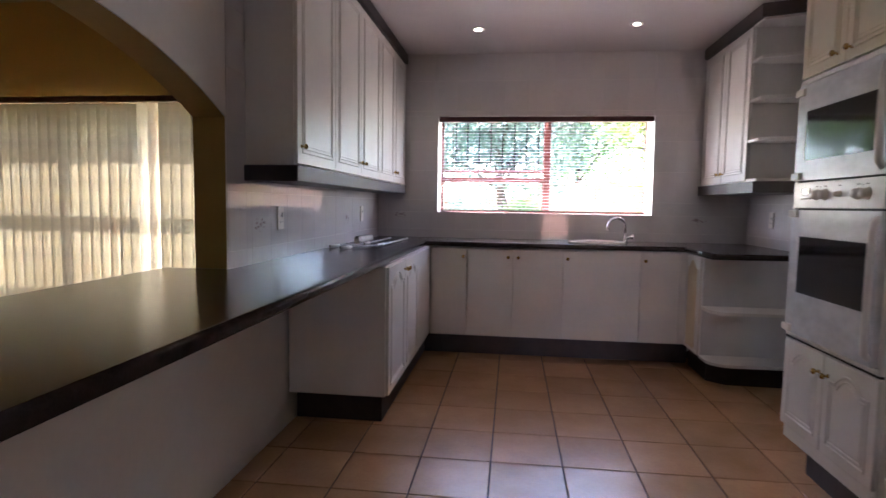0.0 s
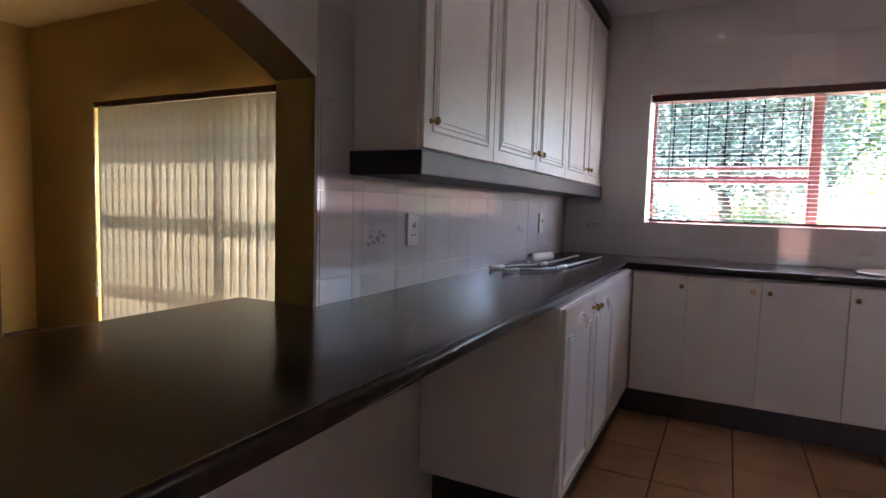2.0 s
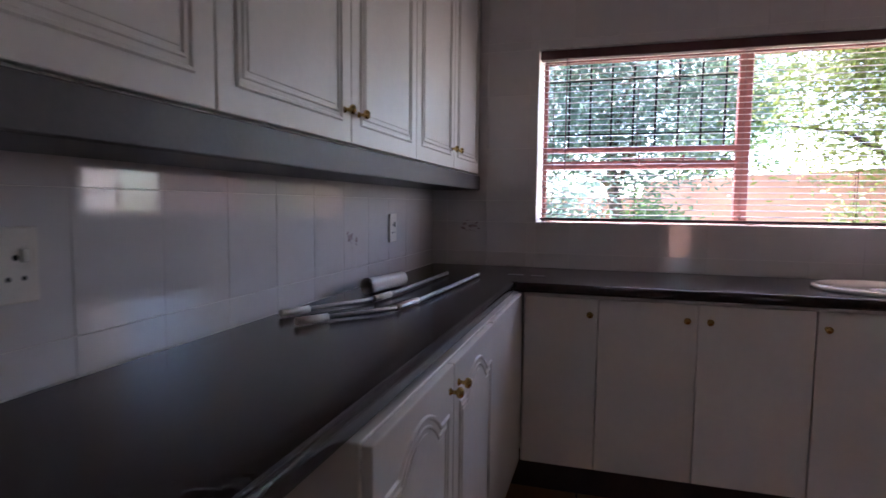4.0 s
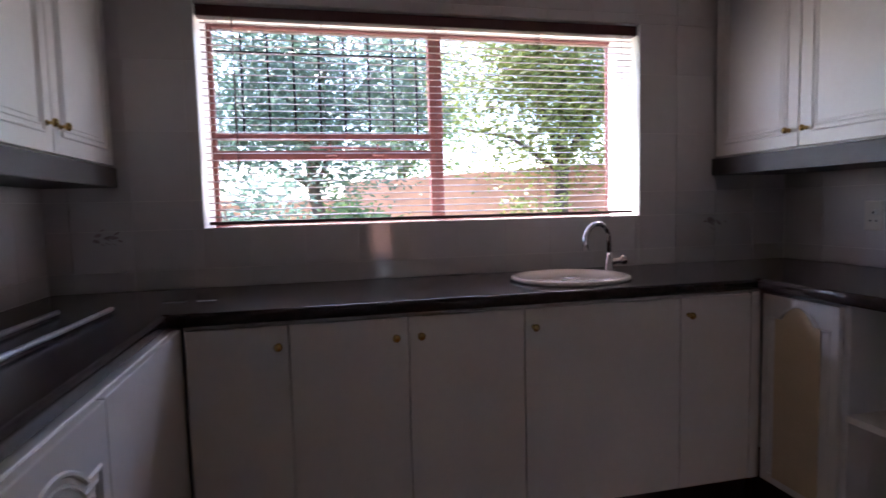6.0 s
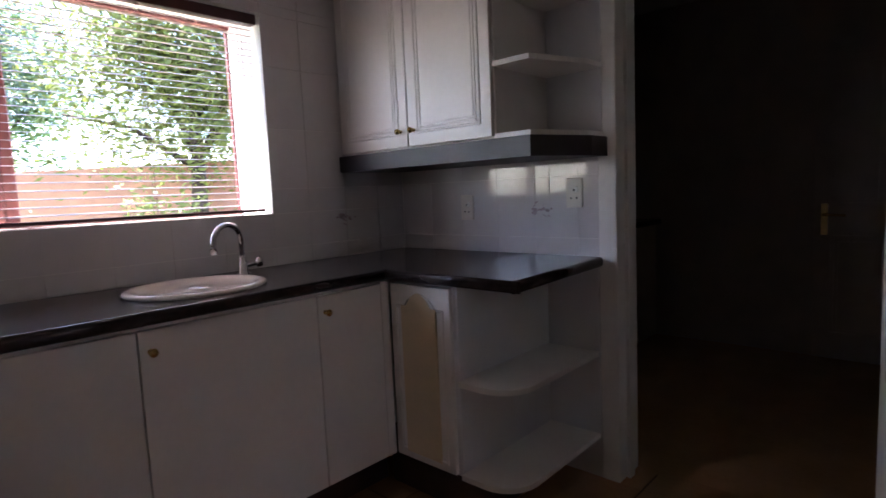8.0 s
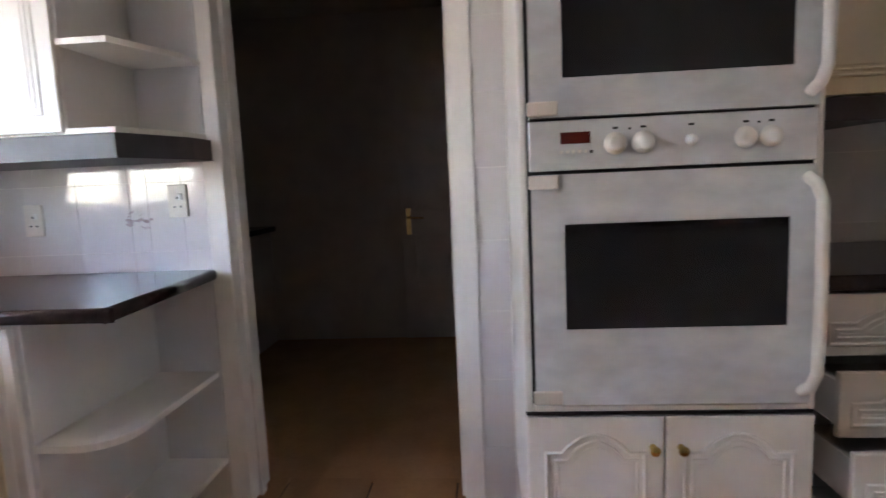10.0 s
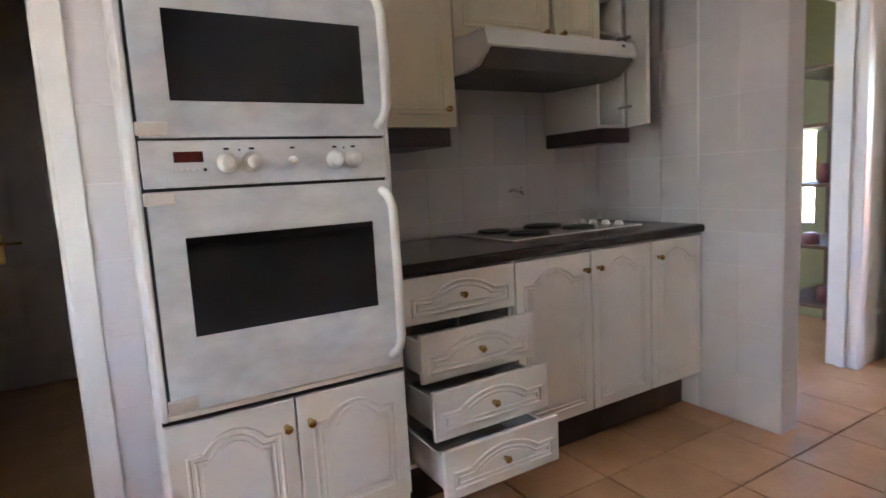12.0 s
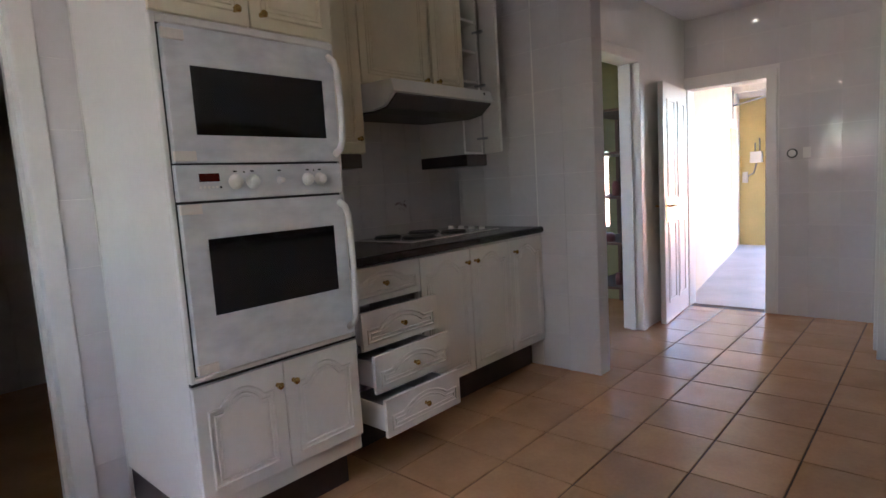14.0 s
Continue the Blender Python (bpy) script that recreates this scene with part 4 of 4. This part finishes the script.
# pantry shelf
r = thing("pantry_shelf", (1.62, -1.3, 0), "dark wooden pantry shelf rack with a few small jars", "shelf")
for x, y in ((1.42, -1.66), (1.79, -1.66), (1.42, -0.98), (1.79, -0.98)):
    part("post", Shape().box((x, y, 0), (x + 0.03, y + 0.04, 1.75)), M_WOOD, r)
for z in (0.25, 0.62, 1.0, 1.36, 1.70):
    part("shelf", Shape().box((1.42, -1.66, z), (1.82, -0.94, z + 0.02)), M_WOOD, r)
for x, y, z, h, q in ((1.55, -1.05, 0.272, 0.10, 0.035), (1.62, -1.02, 0.642, 0.07, 0.05), (1.56, -1.04, 1.022, 0.12, 0.03)):
    j = thing("jar", (x, y, z), "small dark jar standing on the pantry shelf", "jar", "pantry jars")
    part("body", Shape().lathe((x, y, z), (0, 0, 1), [(0, q), (h * 0.8, q), (h * 0.88, q * 0.7), (h, q * 0.7)], 14), M_REDWOOD, j)

# passage fittings
# added out of view, to hold back sky light from the open side
structure("wall_passage_side", Shape().box((-3.15, -7.6, -0.2), (-3.0, SY - 0.14, 2.12)), M_PLASTER, "unseen cream wall added to cut light on the passage's open side", "wall")
for y in (-2.1, -4.1, -6.1):
    q = thing("roof_post", (-2.9, y, -0.015), "white square post carrying the passage roof", "post", "roof posts")
    part("shaft", Shape().box((-2.95, y - 0.05, -0.015), (-2.85, y + 0.05, 2.22), 0.004), M_WHITE, q)
b = thing("door_track", (1.7, -5.0, 2.0), "galvanised roller door track on a wall bracket", "track")
part("bracket", Shape().tube([(1.69, -5.0, 2.22), (1.69, -5.0, 1.85)], 0.012, 6).tube([(1.69, -5.0, 2.02), (1.3, -5.05, 2.10)], 0.012, 6).tube([(1.3, -5.05, 2.10), (1.22, -5.8, 1.8)], 0.02, 6), M_STEEL, b)
d = thing("roller_drum", (1.3, -6.0, 2.05), "rusty roller door drum under the roof", "roller door")
part("drum", Shape().tube([(0.4, -6.05, 2.08), (1.5, -6.05, 2.08)], 0.11, 16), M_BARK, d)
part("guide", Shape().box((1.50, -6.24, 0), (1.55, -6.18, 2.1), 0.003), M_BARK, d)
x = thing("meter_box", (1.68, -6.2, 1.3), "white electric meter box with conduits on a wall", "meter box")
part("box", Shape().box((1.60, -6.249, 1.25), (1.76, -6.17, 1.42), 0.006, 2), M_PLASTIC, x)
for run in ([(1.64, -6.235, 1.42), (1.64, -6.235, 1.62)], [(1.70, -6.235, 1.42), (1.70, -6.235, 1.55)], [(1.68, -6.235, 1.25), (1.72, -6.235, 1.1), (1.80, -6.235, 1.05)]):
    part("conduit", Shape().tube(run, 0.011, 6), M_STEEL, x)
x = thing("switch_box", (1.80, -6.2, 1.1), "small white switch box on the passage wall", "switch")
part("box", Shape().box((1.80, -6.249, 0.95), (1.87, -6.20, 1.12), 0.004), M_PLASTIC, x)
structure("window_2", Shape().box((-0.008, -0.35, 0.9), (0.004, 0.35, 1.75), 0.004).move(pose(1.268 + 0.59 * 0.65 / 0.667 * 0.93, -5.45, 0, 0, 0, 8.2)), M_YELLOW, "yellow painted recessed panel in the passage wall", "window")


# ---- ceiling lights ----
def downlight(x, y):
    o = thing("downlight", (x, y, CH), "small round recessed ceiling downlight, switched on", "lamp", "ceiling downlights")
    part("rim", Shape().lathe((x, y, CH - 0.006), (0, 0, 1), [(0, 0.033), (0.0, 0.045), (0.0055, 0.047)], 22), M_CHROME, o)
    part("bulb", Shape().lathe((x, y, CH - 0.009), (0, 0, 1), [(0, 0.014), (0.002, 0.022)], 18), M_GLOW, o)


for x, y in ((-0.28, 4.2), (0.81, 4.16), (-0.28, 1.6), (0.81, 1.6), (0.78, -1.17), (-0.28, -1.17)):
    downlight(x, y)
for y in (4.18, 1.6, -1.17):
    sp = new("downlight_beam", bpy.data.lights.new("downlight_beam", "SPOT"))
    sp.data.energy, sp.data.spot_size, sp.data.spot_blend, sp.data.shadow_soft_size, sp.data.color = LAMP_W, radians(110), 0.8, 0.05, (1, 0.84, 0.64)
    sp.location = (0.27 if y < 4 else 0.81, y, CH - 0.02)


# ---- garden ----
def leaves(name, middle, size, count, leaf, material, parent, seed):
    """Clumped leaves in an uneven crown."""
    rng = random.Random(seed)
    clumps = []
    for _ in range(max(8, count // 130)):
        v = Vector((rng.gauss(0, 1), rng.gauss(0, 1), rng.gauss(0, 1))).normalized() * rng.uniform(0.3, 1.0)
        clumps.append((Vector(middle) + Vector([v[i] * size[i] for i in range(3)]), rng.uniform(0.16, 0.34) * min(size)))
    vs, fs = [], []
    for _ in range(count):
        c, r = rng.choice(clumps)
        p = c + Vector((rng.gauss(0, r), rng.gauss(0, r), rng.gauss(0, r * 0.8)))
        a = Vector((rng.gauss(0, 1), rng.gauss(0, 1), rng.gauss(0, 0.6))).normalized()
        b = a.orthogonal().normalized()
        q = leaf * rng.uniform(0.6, 1.3)
        k = len(vs)
        vs += [p - a * q, p - b * q * 0.42, p + a * q, p + b * q * 0.42]
        fs.append((k, k + 1, k + 2, k + 3))
    me = bpy.data.meshes.new(name)
    base = parent.location
    me.from_pydata([tuple(v - base) for v in vs], [], fs)
    me.materials.append(material)
    o = new(name, me)
    o.parent = parent
    return tagged(o, kind="stuff")


def tree(at, height, crown, size, count, leaf, material, label, seed):
    t = thing("tree", at, label, "tree", "garden trees")
    rng = random.Random(seed)
    top = Vector(crown)
    b = Vector(at)
    s = Shape()
    mid = b.lerp(top, 0.5) + Vector((rng.uniform(-0.2, 0.2), 0, 0))
    s.tube([b, b.lerp(mid, 0.5), mid, top], [0.17, 0.13, 0.1, 0.04], 9)
    for _ in range(9):
        a = mid.lerp(top, rng.uniform(0, 0.8))
        e = top + Vector([rng.uniform(-0.8, 0.8) * q for q in size])
        s.tube([a, a.lerp(e, 0.5) + Vector((0, 0, 0.2)), e], [0.05, 0.03, 0.012], 6)
    part("trunk", s, M_BARK, t)
    leaves("foliage", crown, size, count, leaf, material, t, seed)


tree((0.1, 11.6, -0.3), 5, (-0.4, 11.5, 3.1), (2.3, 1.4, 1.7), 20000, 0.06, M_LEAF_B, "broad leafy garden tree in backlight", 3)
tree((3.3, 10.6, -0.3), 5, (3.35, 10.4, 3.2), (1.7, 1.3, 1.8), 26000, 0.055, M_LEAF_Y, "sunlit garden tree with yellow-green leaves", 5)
tree((1.6, 16.0, -0.3), 4, (2.0, 16.0, 3.2), (1.6, 1.0, 2.2), 8000, 0.08, M_LEAF, "thin garden tree by the wall", 8)
tree((-5.0, 13.0, -0.3), 5, (-5.0, 13.0, 3.2), (2.2, 1.6, 1.8), 5000, 0.11, M_LEAF, "tall leafy garden tree by the boundary", 12)


def shrub(at, size, count, material, label, seed):
    t = thing("shrub", at, label, "shrub", "garden shrubs")
    s = Shape()
    for k in range(5):
        s.tube([at, (at[0] + size[0] * 0.5 * math.cos(k * 1.3), at[1] + size[1] * 0.5 * math.sin(k * 1.3), at[2] + size[2] * 1.2)], [0.03, 0.01], 5)
    part("stem", s, M_BARK, t)
    leaves("foliage", (at[0], at[1], at[2] + size[2]), size, count, 0.045, material, t, seed)


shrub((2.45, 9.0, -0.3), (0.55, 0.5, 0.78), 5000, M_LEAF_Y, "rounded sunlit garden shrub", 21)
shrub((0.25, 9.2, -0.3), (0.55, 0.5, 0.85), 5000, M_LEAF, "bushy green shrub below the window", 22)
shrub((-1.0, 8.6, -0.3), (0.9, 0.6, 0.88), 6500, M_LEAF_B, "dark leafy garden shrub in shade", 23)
g = thing("garden_wall", (2.0, 13, -0.3), "pink plastered garden boundary wall in the sun", "garden wall")
s = Shape().prism([(4.6, 9.2, -0.3), (0.4, 15.4, -0.3), (0.57, 15.5, -0.3), (4.77, 9.3, -0.3)], (0, 0, 2.05))
s.prism([(0.4, 15.4, -0.3), (-9.0, 15.4, -0.3), (-9, 15.6, -0.3), (0.4, 15.6, -0.3)], (0, 0, 1.7))
part("wall", s, M_BRICK, g)
# boundary beside the passage and the dining room, seen through the gaps
g = thing("garden_wall", (-6, -9, -0.3), "pink plastered garden boundary wall", "garden wall")
part("wall", Shape().box((-9, -9.2, -0.3), (6, -9, 1.6)).box((-9.2, -9, -0.3), (-9, 15.6, 1.0)), M_BRICK, g)


# ---- tiles: one object a piece ----
def grid(a, b, start, step, cuts):
    """Cell borders between a and b, with the openings' borders added."""
    q = start - math.ceil((start - a) / step) * step
    out = {round(a, 4), round(b, 4)}
    while q < b - 0.004:
        if q > a + 0.004:
            out.add(round(q, 4))
        q += step
    for c in cuts:
        if a < c < b:
            out.add(round(c, 4))
    return sorted(out)


TILE_MESH = {}


def tile_mesh(w, h, t, gap, material, bevel):
    key = (round(w, 3), round(h, 3), t, material.name)
    if key not in TILE_MESH:
        s = Shape()
        g = gap / 2
        q = g * (0.4 if t < 0.004 else 1.0)         # wall tiles butt tighter sideways
        x0, x1, y0, y1, e = q, w - q, g, h - g, bevel
        lo = [s.bm.verts.new((x, y, 0)) for x, y in ((x0, y0), (x1, y0), (x1, y1), (x0, y1))]
        mi = [s.bm.verts.new((x, y, t - e)) for x, y in ((x0, y0), (x1, y0), (x1, y1), (x0, y1))]
        hi = [s.bm.verts.new((x, y, t)) for x, y in ((x0 + e, y0 + e), (x1 - e, y0 + e), (x1 - e, y1 - e), (x0 + e, y1 - e))]
        for p, q in ((lo, mi), (mi, hi)):
            for k in range(4):
                s.bm.faces.new((p[k], p[(k + 1) % 4], q[(k + 1) % 4], q[k]))
        s.bm.faces.new(hi)
        me = bpy.data.meshes.new("tile")
        s.bm.to_mesh(me)
        s.bm.free()
        me.materials.append(material)
        TILE_MESH[key] = me
    return TILE_MESH[key]


def tiles(parent, origin, u, n, u0, u1, z0, z1, holes=(), ustart=0.0, zstart=0.97, su=0.2, sz=0.25):
    """Wall tiles: u runs along the wall from the origin; holes: (u0, u1, z0, z1) left bare."""
    us = grid(u0, u1, ustart, su, [q for h in holes for q in h[:2]])
    zs = grid(z0, z1, zstart, sz, [q for h in holes for q in h[2:]])
    m0 = frame_of(origin, u, n)
    for a, b in zip(us, us[1:]):
        for c, d in zip(zs, zs[1:]):
            if b - a < 0.012 or d - c < 0.012 or any(h[0] - 1e-3 <= a and b <= h[1] + 1e-3 and h[2] - 1e-3 <= c and d <= h[3] + 1e-3 for h in holes):
                continue
            o = new("tile", tile_mesh(b - a, d - c, T, 0.0018, M_TILE, 0.0007))
            o.parent = parent
            o.matrix_local = m0 @ Matrix.Translation((a, c, 0)) @ pose(0, 0, 0, random.uniform(-0.05, 0.05), random.uniform(-0.05, 0.05), 0)


# x along the north wall from its west corner, seen from the room
tiles(wall_north, (WX, NY, 0), (1, 0, 0), S_, 0.0, EX - WX, 0.9, CH, [(-0.65 - WX, 1.13 - WX, 1.116, 1.93)], 0.08)
tiles(wall_west, (WX, NY, 0), (0, -1, 0), E_, 0.0, NY - 2.255, 0.9, CH, [(0, NY - 2.42, 1.47, CH)], 0.0)
tiles(wall_east, (EX, 3.742, 0), (0, 1, 0), W_, 0.0, NY - 3.742, 0.9, CH, [(0.25, NY - 3.742, 1.47, CH)], 0.12)
tiles(wall_east, (EX, 2.705, 0), (0, 1, 0), W_, 0.0, 0.12, 0.0, CH, [], 0.0, su=0.2)
tiles(wall_east, (HX, PY, 0), (0, 1, 0), W_, 0.0, 2.075 - PY, 0.9, 1.72, [], 0.1)
tiles(pier, (1.03, PY, 0), (1, 0, 0), (0, 1, 0), 0.0, HX - 1.03, 0.0, CH, [(0.39, HX - 1.03, 0, 0.87)], 0.0)
tiles(pier, (1.03, PY - 0.12, 0), (0, 1, 0), W_, 0.0, 0.12 + T, 0.0, CH, [], 0.0)
tiles(wall_south, (0.50, SY, 0), (-1, 0, 0), (0, 1, 0), 0.0, 0.50 - WX, 0.0, CH, [], 0.0)
tiles(wall_south, (1.21, SY, 0), (-1, 0, 0), (0, 1, 0), 0.0, 0.71, 1.97, CH, [], 0.11)

# floor
fx = grid(WX, HX, -0.078, 0.326, [])
fy = grid(SY, NY, 2.585, 0.342, [])
for a, b in zip(fx, fx[1:]):
    for c, d in zip(fy, fy[1:]):
        if a > 1.2 and d < 0.1 or b - a < 0.02 or d - c < 0.02 or c > 4.5:
            continue
        o = new("tile", tile_mesh(b - a, d - c, 0.006, 0.007, M_FLOOR, 0.0018))
        o.parent = floor
        o.location = (a, c, -0.006)
        o.rotation_euler = (random.uniform(-0.0015, 0.0015), random.uniform(-0.0015, 0.0015), 0)
